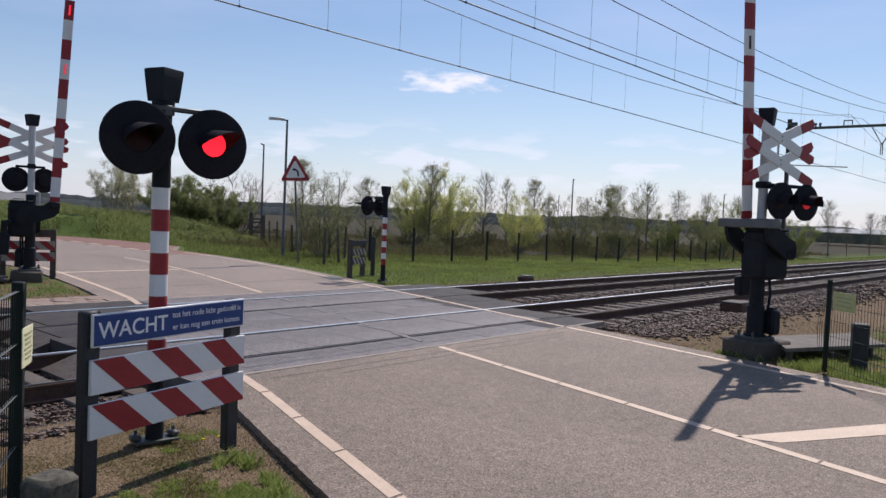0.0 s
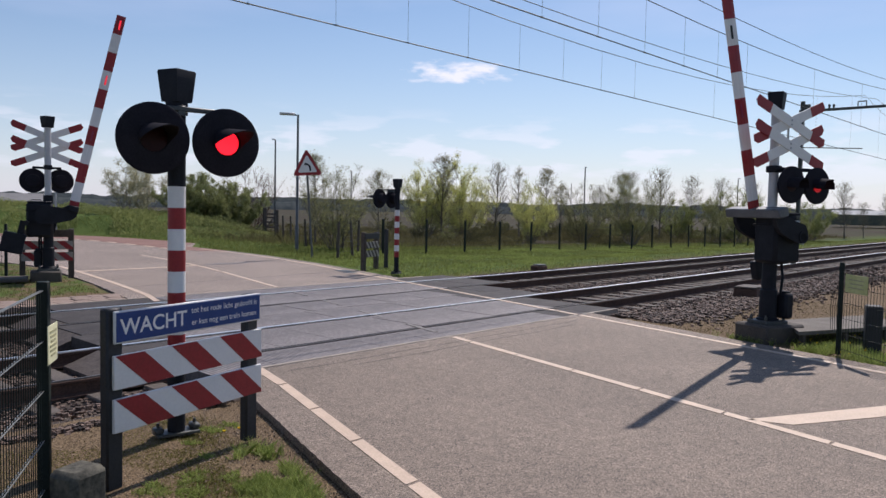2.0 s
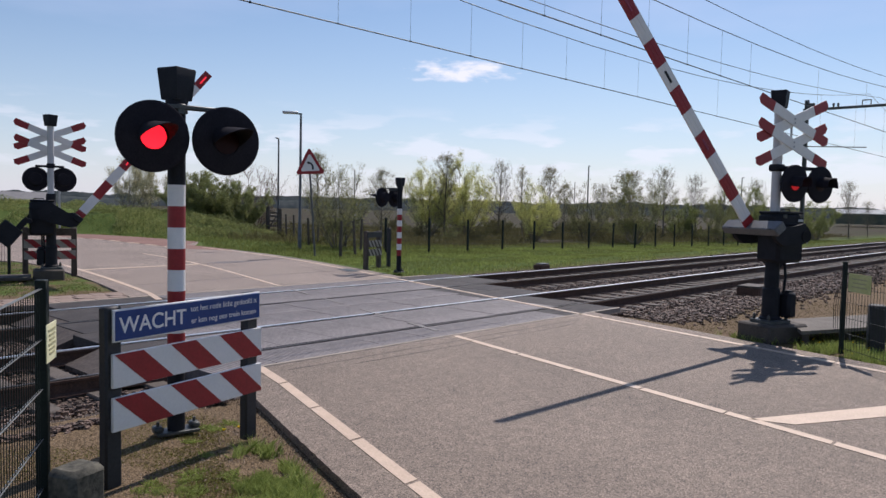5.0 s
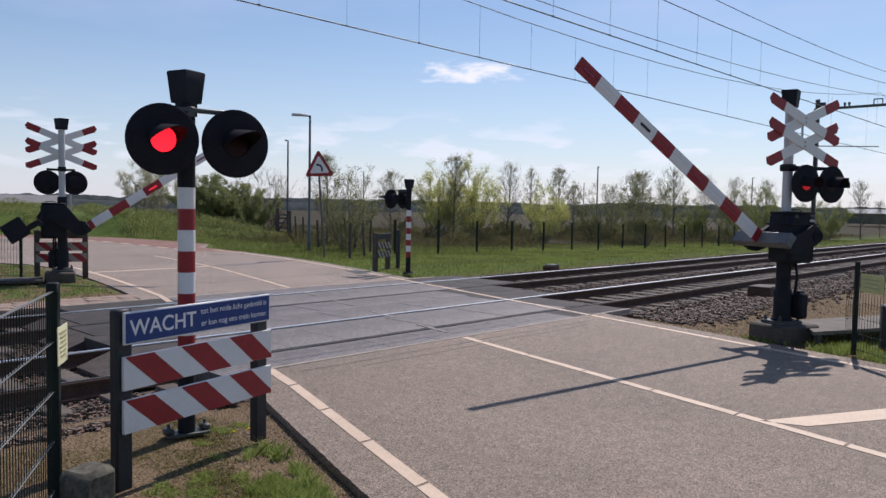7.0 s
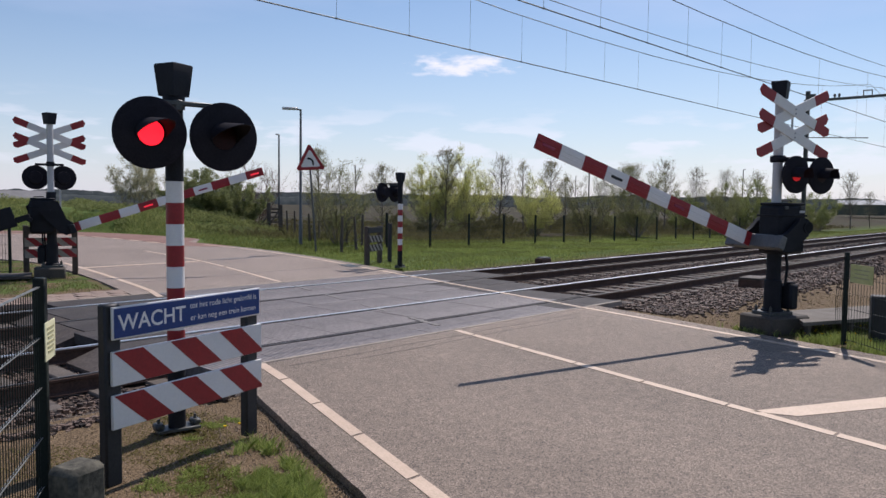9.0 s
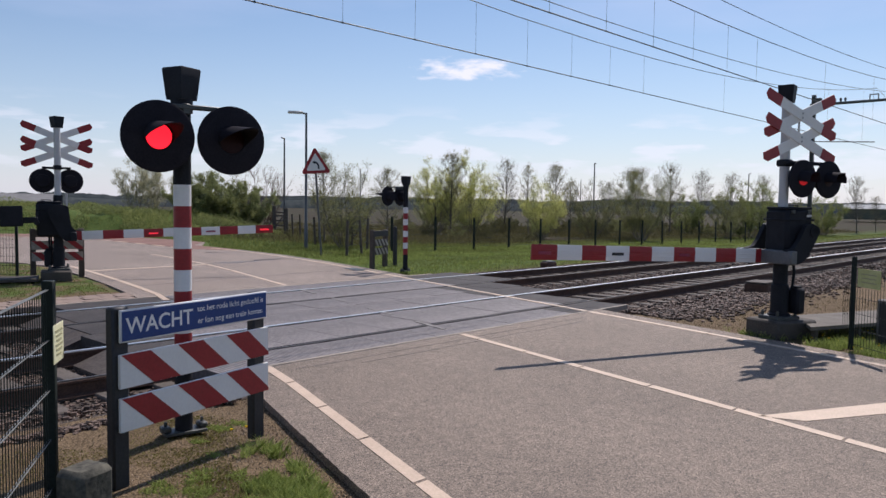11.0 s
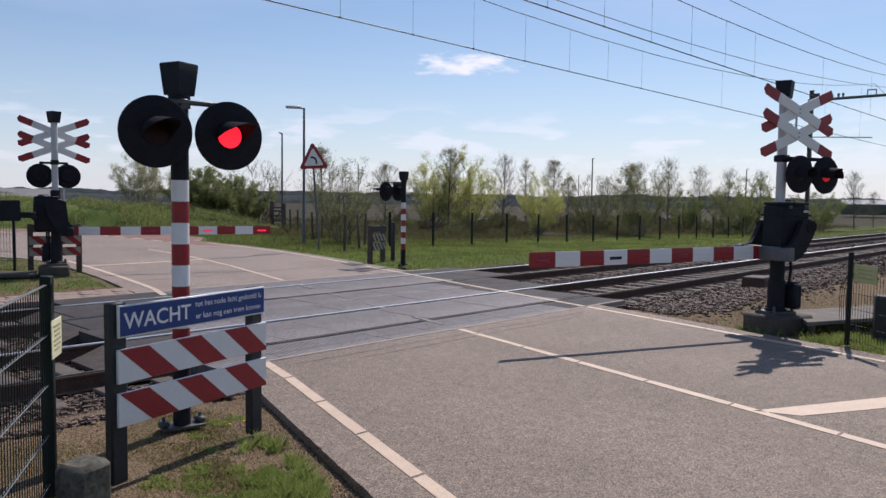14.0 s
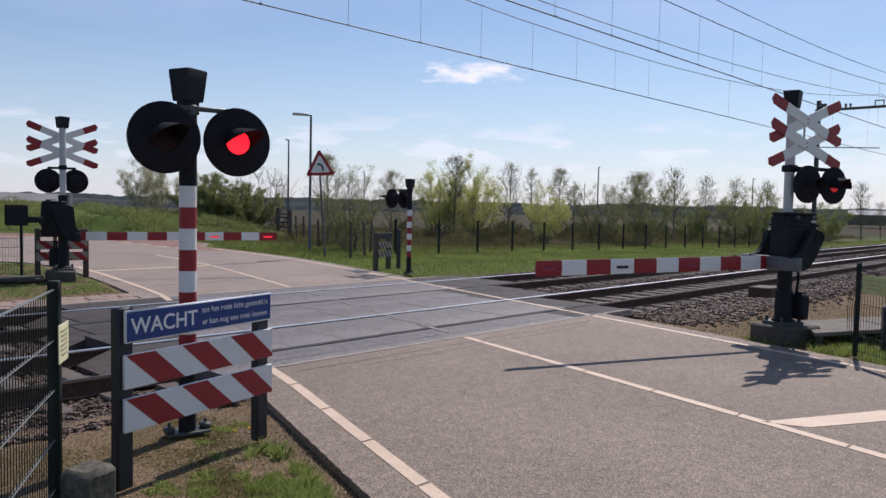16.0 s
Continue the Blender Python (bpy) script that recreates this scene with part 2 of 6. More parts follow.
GLASSHOUSE = material("glasshouse_wall", (0.3, 0.33, 0.35), (0.42, 0.44, 0.45), 0.7, grain=2, stain=0.3, bump=0)
LENS_OFF = material("dark_lens", (0.012, 0.002, 0.003), (0.025, 0.004, 0.005), 0.4, bump=0, spec=0.15)
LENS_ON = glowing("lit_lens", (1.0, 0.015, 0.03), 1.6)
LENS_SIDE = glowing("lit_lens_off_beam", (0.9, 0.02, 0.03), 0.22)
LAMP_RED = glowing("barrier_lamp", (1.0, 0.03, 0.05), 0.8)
LAMP_DULL = material("unlit_barrier_lamp", (0.2, 0.02, 0.05), (0.3, 0.04, 0.08), 0.4, bump=0)
LEAF_WILLOW = foliage("willow_leaf", (0.36, 0.38, 0.1), (0.72, 0.71, 0.28), 0.55)
LEAF_GREEN = foliage("green_leaf", (0.13, 0.155, 0.05), (0.36, 0.39, 0.14), 0.5)
LEAF_BUSH = foliage("bush_leaf", (0.13, 0.155, 0.065), (0.36, 0.38, 0.17), 0.5)
LEAF_DULL = foliage("bud_leaf", (0.15, 0.14, 0.075), (0.36, 0.34, 0.2), 0.5)
LEAF_OLIVE = foliage("olive_leaf", (0.12, 0.13, 0.055), (0.33, 0.33, 0.15), 0.5)
LEAF_PALE = foliage("blossom", (0.27, 0.26, 0.14), (0.56, 0.53, 0.36))
GRASS = foliage("grass_blade", (0.095, 0.12, 0.032), (0.27, 0.29, 0.095), 0.42)
GRASS_FRESH = foliage("fresh_grass", (0.16, 0.215, 0.05), (0.4, 0.46, 0.15), 0.45)
DRY_GRASS = foliage("dry_grass", (0.11, 0.088, 0.045), (0.25, 0.205, 0.115), 0.35)
SCRUB = foliage("bank_scrub", (0.145, 0.175, 0.055), (0.42, 0.44, 0.18), 0.45)
BRUSH = foliage("undergrowth", (0.07, 0.065, 0.032), (0.2, 0.18, 0.085), 0.42)
LEAF_SCRUB = foliage("scrub_leaf", (0.06, 0.06, 0.03), (0.19, 0.18, 0.085), 0.45)
MOSS = foliage("dry_moss", (0.1, 0.092, 0.028), (0.26, 0.24, 0.085), 0.3)
DANDELION = foliage("dandelion", (0.6, 0.42, 0.02), (0.75, 0.55, 0.04), 0.3)


# ---- shapes ----
class Geo:
    """Collects the faces of one mesh."""

    def __init__(self):
        self.v, self.f = [], []

    def add(self, verts, faces, m=None):
        k = len(self.v)
        if m is not None:
            verts = [m @ Vector(p) for p in verts]
        self.v += [tuple(p) for p in verts]
        self.f += [tuple(i + k for i in face) for face in faces]
        return self

    def box(self, c, s, ch=0.0, m=None):
        """A box about c with edges cut off by ch."""
        h = [a / 2 for a in s]
        ch = min(ch, min(h) * 0.6)
        if ch <= 0:
            vs = [(c[0] + sx * h[0], c[1] + sy * h[1], c[2] + sz * h[2]) for sx in (-1, 1) for sy in (-1, 1) for sz in (-1, 1)]
            return self.add(vs, [(0, 1, 3, 2), (4, 6, 7, 5), (0, 4, 5, 1), (2, 3, 7, 6), (0, 2, 6, 4), (1, 5, 7, 3)], m)
        vs, at = [], {}
        for sx in (-1, 1):
            for sy in (-1, 1):
                for sz in (-1, 1):
                    for ax in range(3):
                        q = [h[i] - (0 if i == ax else ch) for i in range(3)]
                        at[sx, sy, sz, ax] = len(vs)
                        vs.append((c[0] + sx * q[0], c[1] + sy * q[1], c[2] + sz * q[2]))
        fs = []
        for ax in range(3):
            o = [i for i in range(3) if i != ax]
            for s0 in (-1, 1):
                ring = []
                for a, b in ((-1, -1), (1, -1), (1, 1), (-1, 1)):
                    sg = [0, 0, 0]
                    sg[ax], sg[o[0]], sg[o[1]] = s0, a, b
                    ring.append(at[(*sg, ax)])
                fs.append(tuple(ring))
            for a in (-1, 1):
                for b in (-1, 1):
                    lo, hi = [0, 0, 0], [0, 0, 0]
                    lo[ax], hi[ax] = -1, 1
                    for q in (lo, hi):
                        q[o[0]], q[o[1]] = a, b
                    fs.append((at[(*lo, o[0])], at[(*hi, o[0])], at[(*hi, o[1])], at[(*lo, o[1])]))
        for sx in (-1, 1):
            for sy in (-1, 1):
                for sz in (-1, 1):
                    fs.append(tuple(at[sx, sy, sz, ax] for ax in range(3)))
        return self.add(vs, fs, m)

    def tube(self, pts, radii, seg=10, caps=True, m=None):
        """A round bar along points."""
        pts = [Vector(p) for p in pts]
        if isinstance(radii, (int, float)):
            radii = [radii] * len(pts)
        vs, fs = [], []
        side = None
        for i, p in enumerate(pts):
            d = (pts[min(i + 1, len(pts) - 1)] - pts[max(i - 1, 0)]).normalized()
            if side is None:
                side = d.orthogonal().normalized()
            side = (side - d * side.dot(d)).normalized()
            up = d.cross(side)
            for k in range(seg):
                a = 2 * math.pi * k / seg
                vs.append(p + (side * math.cos(a) + up * math.sin(a)) * radii[i])
        for i in range(len(pts) - 1):
            for k in range(seg):
                fs.append((i * seg + k, i * seg + (k + 1) % seg, (i + 1) * seg + (k + 1) % seg, (i + 1) * seg + k))
        if caps:
            fs += [tuple(reversed(range(seg))), tuple(range((len(pts) - 1) * seg, len(pts) * seg))]
        return self.add(vs, fs, m)

    def prism(self, poly, z0, z1, m=None):
        """A flat polygon (x, y) raised from z0 to z1."""
        n = len(poly)
        vs = [(*p, z0) for p in poly] + [(*p, z1) for p in poly]
        fs = [tuple(reversed(range(n))), tuple(range(n, 2 * n))]
        fs += [(i, (i + 1) % n, n + (i + 1) % n, n + i) for i in range(n)]
        return self.add(vs, fs, m)

    def mesh(self, name, material_=None, smooth=True):
        me = bpy.data.meshes.new(name)
        me.from_pydata(self.v, [], self.f)
        if material_:
            me.materials.append(material_)
        bm = bmesh.new()
        bm.from_mesh(me)
        bmesh.ops.recalc_face_normals(bm, faces=bm.faces)
        bm.to_mesh(me)
        bm.free()
        if smooth:
            me.polygons.foreach_set("use_smooth", [True] * len(me.polygons))
            me.set_sharp_from_angle(angle=radians(38))
        return me


def soup(name, verts, faces, material_):
    """A mesh from arrays: many small pieces in one."""
    me = bpy.data.meshes.new(name)
    me.from_pydata([tuple(p) for p in np.asarray(verts).tolist()], [], np.asarray(faces).tolist())
    me.materials.append(material_)
    return me


def thing(name, m, label, category, group="", kind=""):
    ob = new(name)
    ob.empty_display_size = 0.2
    ob.matrix_world = m
    return tagged(ob, label, category, group, kind)


def part(name, geo, material_, parent, label="", m=None):
    ob = new(name, geo if isinstance(geo, bpy.types.Mesh) else geo.mesh(name, material_))
    ob.parent = parent
    if m is not None:
        ob.matrix_basis = m
    return tagged(ob, label)


def solid(name, geo, material_, label, category, group="", kind="", m=None):
    ob = new(name, geo if isinstance(geo, bpy.types.Mesh) else geo.mesh(name, material_))
    if m is not None:
        ob.matrix_world = m
    return tagged(ob, label, category, group, kind)


def lettering(text, width, x, y, z, material_, parent, label, fat=0.0):
    """Raised letters of a given overall width, standing in the xz plane and read from -y; each letter is a part."""
    cu = bpy.data.curves.new("lettering", "FONT")
    cu.body, cu.size, cu.align_x, cu.align_y = text, 1.0, "LEFT", "CENTER"
    cu.extrude, cu.offset = 0.004, fat
    ob = new("lettering_source", cu)
    me = bpy.data.meshes.new_from_object(ob.evaluated_get(bpy.context.evaluated_depsgraph_get()))
    bpy.data.objects.remove(ob)
    bm = bmesh.new()
    bm.from_mesh(me)
    left, right = min(v.co.x for v in bm.verts), max(v.co.x for v in bm.verts)
    k = width / (right - left)
    seen, groups = set(), []
    for v in bm.verts:
        if v in seen:
            continue
        todo, island = [v], []
        seen.add(v)
        while todo:
            a = todo.pop()
            island.append(a)
            for e in a.link_edges:
                b = e.other_vert(a)
                if b not in seen:
                    seen.add(b)
                    todo.append(b)
        lo, hi = min(a.co.x for a in island), max(a.co.x for a in island)
        for g in groups:
            if (lo + hi) / 2 > g[0] and (lo + hi) / 2 < g[1]:
                g[2].extend(island)
                break
        else:
            groups.append([lo, hi, island])
    for lo, hi, island in groups:
        at = {a: i for i, a in enumerate(island)}
        faces = [[at[a] for a in f.verts] for f in bm.faces if f.verts[0] in at]
        geo = Geo().add([(x + (a.co.x - left) * k, y - a.co.z * k, z + a.co.y * k) for a in island], faces)
        part("letter", geo.mesh("letter", material_, False), None, parent, label)
    bm.free()


# ---- the lie of the land ----
def road_centre(y):
    """x of the road's middle."""
    return 0.262 * (y + 0.9) if y < 9 else 2.594 + 0.262 * (y - 9) - 0.0125 * (y - 9) ** 2


def left_line(y):
    if y < -0.9:
        return -3.12 + 0.35 * (y + 0.9)
    return -3.16 + 0.31 * (y + 0.9) if y < 6 else -1.03 + 0.2 * (y - 6) - 0.006 * (y - 6) ** 2


def right_line(y):
    return road_centre(y) + 3.28


def smooth(a, b, v):
    """0 at a, 1 at b, with a soft run between."""
    t = min(1.0, max(0.0, (v - a) / (b - a)))
    return t * t * (3 - 2 * t)


def bank(x, y):
    """The overgrown bank beyond the bend."""
    foot = float(np.interp(x, (-80, -12, -3, 2.5, 5.6, 7.2, 8.2, 9.4, 11, 13), (44.5, 39.5, 38.5, 37, 34.9, 32.7, 30.5, 28.6, 28, 28)))
    a = smooth(foot, foot + 5.6, y) * (1 - smooth(47, 61, y))
    b = 1 - smooth(13.5, 20.5, x)
    return 1.42 * a * b * (0.82 + 0.3 * noise.noise((x * 0.18, y * 0.18, 0)) + 0.3 * noise.noise((x * 0.55, y * 0.55, 2)))


OUTER = [(right_line(y) + 0.4, y) for y in (-60, -30, -15, -8, -4, -1, 2, 5, 8, 11, 14, 17, 20)] + [(9.15, 22.4), (9.1, 25.0), (8.8, 27.4), (8.2, 30.0), (7.2, 32.2), (5.6, 34.4), (2.5, 36.5), (-3, 38), (-12, 39), (-80, 44)]
INNER = [(left_line(y) - 0.42, y) for y in (-60, -30, -15, -8, -4, -1, 2, 5, 8, 10, 12, 13.5)] + [(-0.5, 15.2), (-1.4, 16.7), (-2.8, 18.1), (-5, 19.4), (-9, 20.6), (-16, 21.8), (-40, 24), (-80, 28)]


def inside(x, y, poly):
    n, hit = len(poly), False
    for i in range(n):
        (x0, y0), (x1, y1) = poly[i], poly[i - 1]
        if (y0 > y) != (y1 > y) and x < (x1 - x0) * (y - y0) / (y1 - y0) + x0:
            hit = not hit
    return hit


ROAD_POLY = OUTER + INNER[::-1]


def on_road(x, y):
    return inside(x, y, ROAD_POLY)


def land(x, y):
    """Height of the ground."""
    z = -0.018 + 0.012 * noise.noise((x * 0.8, y * 0.8, 3))
    trough = smooth(-1.2, -0.8, y) * (1 - smooth(6.0, 7.2, y))
    z -= 0.33 * trough
    if -9 < y < -0.9:
        d = left_line(y) - 0.42 - x
        z -= 0.05 * smooth(0.9, 0.1, d) * (d > -0.6)
    z += bank(x, y)
    z -= (0.1 + 0.0145 * min(max(x - 14.5, 0.0), 50.0)) * smooth(6.9, 10, y) * smooth(5, 14.5, x)
    z += 0.25 * noise.noise((x * 0.05, y * 0.05, 7)) * smooth(30, 60, abs(y) + abs(x) * 0.3)
    if on_road(x, y):
        z = min(z, -0.05)
    return z


def ground_sheet():
    fine = [-14 + 0.5 * i for i in range(100)]
    xs = [-3000, -1200, -500, -250, -120, -60, -35, -24, -18] + fine + [38, 41, 45, 50, 57, 66, 80, 100, 140, 200, 320, 600, 1200, 3000]
    ys = [-3000, -1000, -300, -120, -60, -35, -22, -16] + [-12 + 0.5 * i for i in range(88)] + [33, 35, 37, 40, 44, 50, 58, 70, 90, 120, 180, 300, 600, 1200, 3000]
    vs = [(x, y, land(x, y)) for y in ys for x in xs]
    n = len(xs)
    fs = [(j * n + i, j * n + i + 1, (j + 1) * n + i + 1, (j + 1) * n + i) for j in range(len(ys) - 1) for i in range(n - 1)]
    g = Geo().add(vs, fs)
    m = bpy.data.materials.new("verge_and_field")
    m.use_nodes = True
    nn, l = m.node_tree.nodes, m.node_tree.links
    b = nn["Principled BSDF"]
    b.inputs["Roughness"].default_value = 0.95
    b.inputs["Specular IOR Level"].default_value = 0.1
    geo, sep = nn.new("ShaderNodeNewGeometry"), nn.new("ShaderNodeSeparateXYZ")
    l.new(geo.outputs["Position"], sep.inputs[0])

    def noise_node(scale, detail=5):
        t = nn.new("ShaderNodeTexNoise")
        t.inputs["Scale"].default_value, t.inputs["Detail"].default_value = scale, detail
        l.new(geo.outputs["Position"], t.inputs["Vector"])
        return t

    def ramp_node(src, stops):
        r = nn.new("ShaderNodeValToRGB")
        while len(r.color_ramp.elements) < len(stops):
            r.color_ramp.elements.new(0.5)
        for e, (p, c) in zip(r.color_ramp.elements, stops):
            e.position, e.color = p, (*c, 1)
        l.new(src, r.inputs["Fac"])
        return r

    def mix_node(fac, a, b_):
        x = nn.new("ShaderNodeMix")
        x.data_type = "RGBA"
        l.new(fac, x.inputs["Factor"])
        l.new(a, x.inputs["A"])
        l.new(b_, x.inputs["B"])
        return x.outputs["Result"]

    def range_node(src, a, b_):
        x = nn.new("ShaderNodeMapRange")
        x.inputs["From Min"].default_value, x.inputs["From Max"].default_value = a, b_
        l.new(src, x.inputs["Value"])
        return x.outputs["Result"]

    small, mid, big = noise_node(60, 8), noise_node(1.6), noise_node(0.12)
    grass = ramp_node(small.outputs["Fac"], [(0.3, (0.04, 0.065, 0.014)), (0.55, (0.085, 0.125, 0.028)), (0.75, (0.14, 0.17, 0.05))])
    soil = ramp_node(small.outputs["Fac"], [(0.36, (0.058, 0.041, 0.026)), (0.5, (0.14, 0.098, 0.058)), (0.66, (0.255, 0.186, 0.116))])
    heath = ramp_node(big.outputs["Fac"], [(0.35, (0.04, 0.03, 0.02)), (0.5, (0.048, 0.04, 0.024)), (0.65, (0.042, 0.045, 0.021))])
    worn = range_node(mid.outputs["Fac"], 0.42, 0.58)
    # bare, worn soil near the track; grass further off; brown fields beyond the fence
    near = nn.new("ShaderNodeMath")
    near.operation = "ABSOLUTE"
    off = nn.new("ShaderNodeMath")
    off.operation = "SUBTRACT"
    off.inputs[1].default_value = 1.0
    l.new(sep.outputs["Y"], off.inputs[0])
    l.new(off.outputs[0], near.inputs[0])
    bare = range_node(near.outputs[0], 5.9, 5.3)
    patch = nn.new("ShaderNodeMath")
    patch.operation = "MULTIPLY"
    l.new(worn, patch.inputs[0])
    bare2 = nn.new("ShaderNodeMath")
    bare2.operation = "MAXIMUM"
    l.new(bare, bare2.inputs[0])
    side = range_node(sep.outputs["Y"], 2.0, 0.0)
    west, south, island = range_node(sep.outputs["X"], 0.8, -0.2), range_node(sep.outputs["Y"], 17, 14), nn.new("ShaderNodeMath")
    island.operation = "MULTIPLY"
    l.new(west, island.inputs[0])
    l.new(south, island.inputs[1])
    worn_land = nn.new("ShaderNodeMath")
    worn_land.operation = "MAXIMUM"
    l.new(side, worn_land.inputs[0])
    l.new(island.outputs[0], worn_land.inputs[1])
    l.new(worn_land.outputs[0], patch.inputs[1])
    l.new(patch.outputs[0], bare2.inputs[1])
    c1 = mix_node(bare2.outputs[0], grass.outputs["Color"], soil.outputs["Color"])
    far = range_node(sep.outputs["Y"], 14, 20)
    east = range_node(sep.outputs["X"], 12, 22)
    both = nn.new("ShaderNodeMath")
    both.operation = "MULTIPLY"
    l.new(far, both.inputs[0])
    l.new(east, both.inputs[1])
    l.new(mix_node(both.outputs[0], c1, heath.outputs["Color"]), b.inputs["Base Color"])
    bp = nn.new("ShaderNodeBump")
    bp.inputs["Strength"].default_value, bp.inputs["Distance"].default_value = 0.35, 0.02
    l.new(small.outputs["Fac"], bp.inputs["Height"])
    l.new(bp.outputs["Normal"], b.inputs["Normal"])
    solid("ground", g, m, "flat grassy land with worn soil beside the railway", "ground", kind="structure")


def strip(line_a, line_b, z0, z1):
    """A slab between two lines of equally many points."""
    g = Geo()
    n = len(line_a)
    vs = [(*p, z) for z in (z0, z1) for l in (line_a, line_b) for p in l]
    fs = []
    for i in range(n - 1):
        a, b, c, d = i, i + 1, n + i + 1, n + i
        fs += [(a, b, c, d), (2 * n + a, 2 * n + b, 2 * n + c, 2 * n + d), (a, b, 2 * n + b, 2 * n + a), (d, c, 2 * n + c, 2 * n + d)]
    fs += [(0, n, 3 * n, 2 * n), (n - 1, 2 * n - 1, 4 * n - 1, 3 * n - 1)]
    return g.add(vs, fs)


def offset(x_of, y0, y1, step, d=0.0):
    n = max(2, int(abs(y1 - y0) / step) + 1)
    return [(x_of(y0 + (y1 - y0) * i / (n - 1)) + d, y0 + (y1 - y0) * i / (n - 1)) for i in range(n)]


NEAR_EDGE, FAR_EDGE = -0.84, 5.65


def road():
    ragged = [(x + 0.015 * noise.noise((y * 1.5, 0, 1)) + 0.014 * noise.noise((y * 14, 0, 2)), y) for x, y in offset(left_line, -16, NEAR_EDGE, 0.06, -0.42)]
    a = strip(ragged, offset(right_line, -16, NEAR_EDGE, 0.06, 0.4), -0.14, 0.0)
    solid("road_near", a, ASPHALT, "worn grey asphalt road leading up to the crossing", "road", kind="structure")
    g = Geo()
    inner = [(left_line(y) - 0.42, y) for y in (FAR_EDGE, 8, 10, 12, 13.5)] + INNER[12:]
    outer = [(right_line(y) + 0.4, y) for y in (FAR_EDGE, 8, 11, 14, 17, 20)] + OUTER[13:]
    g.prism(outer + inner[::-1], -0.14, 0.0)
    solid("road_far", g, ASPHALT_FAR, "grey asphalt road bending away beyond the tracks", "road", kind="structure")
    # red cycle strip along the outside of the bend
    edge = [(right_line(y) + 0.35, y) for y in (17, 19, 20.5)] + [(9.1, 22.4), (9.05, 25.0), (8.75, 27.3), (8.1, 29.9), (7.1, 32.1), (5.5, 34.3), (2.4, 36.4), (-3, 37.9), (-12, 38.9)]
    inn = [(x - 0.0, y) for x, y in [(right_line(17) - 0.1, 17), (right_line(19) - 1.2, 18.6), (6.36, 20.2), (6.4, 22.0), (6.38, 24.2), (6.28, 26.0), (5.9, 28.2), (5.1, 30.2), (3.8, 32.0), (1.2, 33.6), (-4, 35.0), (-12, 36.0)]]
    solid("cycle_strip", strip(edge, inn, -0.02, 0.004), RED_ASPHALT, "reddish cycle lane along the bend", "cycle lane", kind="structure")


def marking(name, x_of, y0, y1, width, piece, gap, label, paint=None):
    """A painted line of pieces with small joints."""
    root = thing(name, Matrix(), label, "road marking", kind="structure")
    y = y0
    while y < y1 - 0.05:
        e = min(y + piece - gap, y1)
        part("line_piece", strip(offset(x_of, y, e, 0.5, -width / 2), offset(x_of, y, e, 0.5, width / 2), -0.01, 0.005), paint or PAINT, root)
        y += piece


def markings():
    marking("edge_line_1", left_line, -12, NEAR_EDGE - 0.06, 0.115, 0.94, 0.03, "white edge line of butted blocks beside the verge")
    marking("edge_line_2", right_line, -12, 18.6, 0.11, 0.97, 0.025, "white edge line along the road")
    marking("centre_line", road_centre, -12, NEAR_EDGE - 0.1, 0.11, 0.97, 0.025, "white centre line of the road")
    marking("centre_line_crossing", road_centre, NEAR_EDGE + 0.35, FAR_EDGE, 0.08, 1.55, 0.75, "faded dashes across the crossing panels", PAINT_FADED)
    marking("centre_line_far", road_centre, FAR_EDGE + 0.1, 16.5, 0.1, 4.0, 0.12, "white centre line beyond the tracks")
    marking("edge_line_far", left_line, 5.08, 13.4, 0.12, 1.0, 0.02, "white edge line beside the brick island")
    g = Geo().prism([(-0.05, 11.5), (road_centre(11.7), 11.58), (road_centre(11.7), 11.78), (-0.05, 11.7)], -0.01, 0.005)
    solid("stop_line", g, PAINT, "white stop line on the far lane", "road marking", kind="structure")
    g = Geo().prism([(-1.2, -5.45), (-1.07, -5.8), (1.75, -7.35), (1.9, -7.03)], -0.01, 0.005)
    solid("hatch_line", g, PAINT, "broad white slanting stripe on the road", "road marking", kind="structure")
    bend = thing("cycle_lane_dashes", Matrix(), "white dashes along the red cycle lane", "road marking", kind="structure")
    pts = [(6.28, 19.0), (6.31, 20.46), (6.34, 22.1), (6.33, 23.82), (6.32, 25.44), (6.1, 27.0), (5.7, 28.6), (5.0, 30.1), (4.0, 31.5), (2.6, 32.5), (1.0, 33.3)]
    for (x0, y0), (x1, y1) in zip(pts, pts[1:]):
        d = Vector((x1 - x0, y1 - y0)).normalized()
        s = Vector((-d.y, d.x)) * 0.09
        p, q = Vector((x0, y0)), Vector((x0, y0)) + d * 0.9
        part("dash", Geo().prism([tuple(p - s), tuple(q - s), tuple(q + s), tuple(p + s)], -0.01, 0.009), PAINT, bend)


# ---- railway ----
RAILS = (-0.085, 1.395, 3.4, 4.85)
PANEL_X0, PANEL_X1 = -3.3, 4.7


def rail_geo(x0, x1):
    """Web and foot of a rail, top at z = 0."""
    sect = [(-0.075, -0.172), (0.075, -0.172), (0.075, -0.16), (0.012, -0.14), (0.01, -0.05), (0.036, -0.038), (0.036, -0.012), (-0.036, -0.012), (-0.036, -0.038), (-0.01, -0.05), (-0.012, -0.14), (-0.075, -0.16)]
    n = len(sect)
    vs = [(x, y, z) for x in (x0, x1) for y, z in sect]
    return Geo().add(vs, [(i, (i + 1) % n, n + (i + 1) % n, n + i) for i in range(n)])


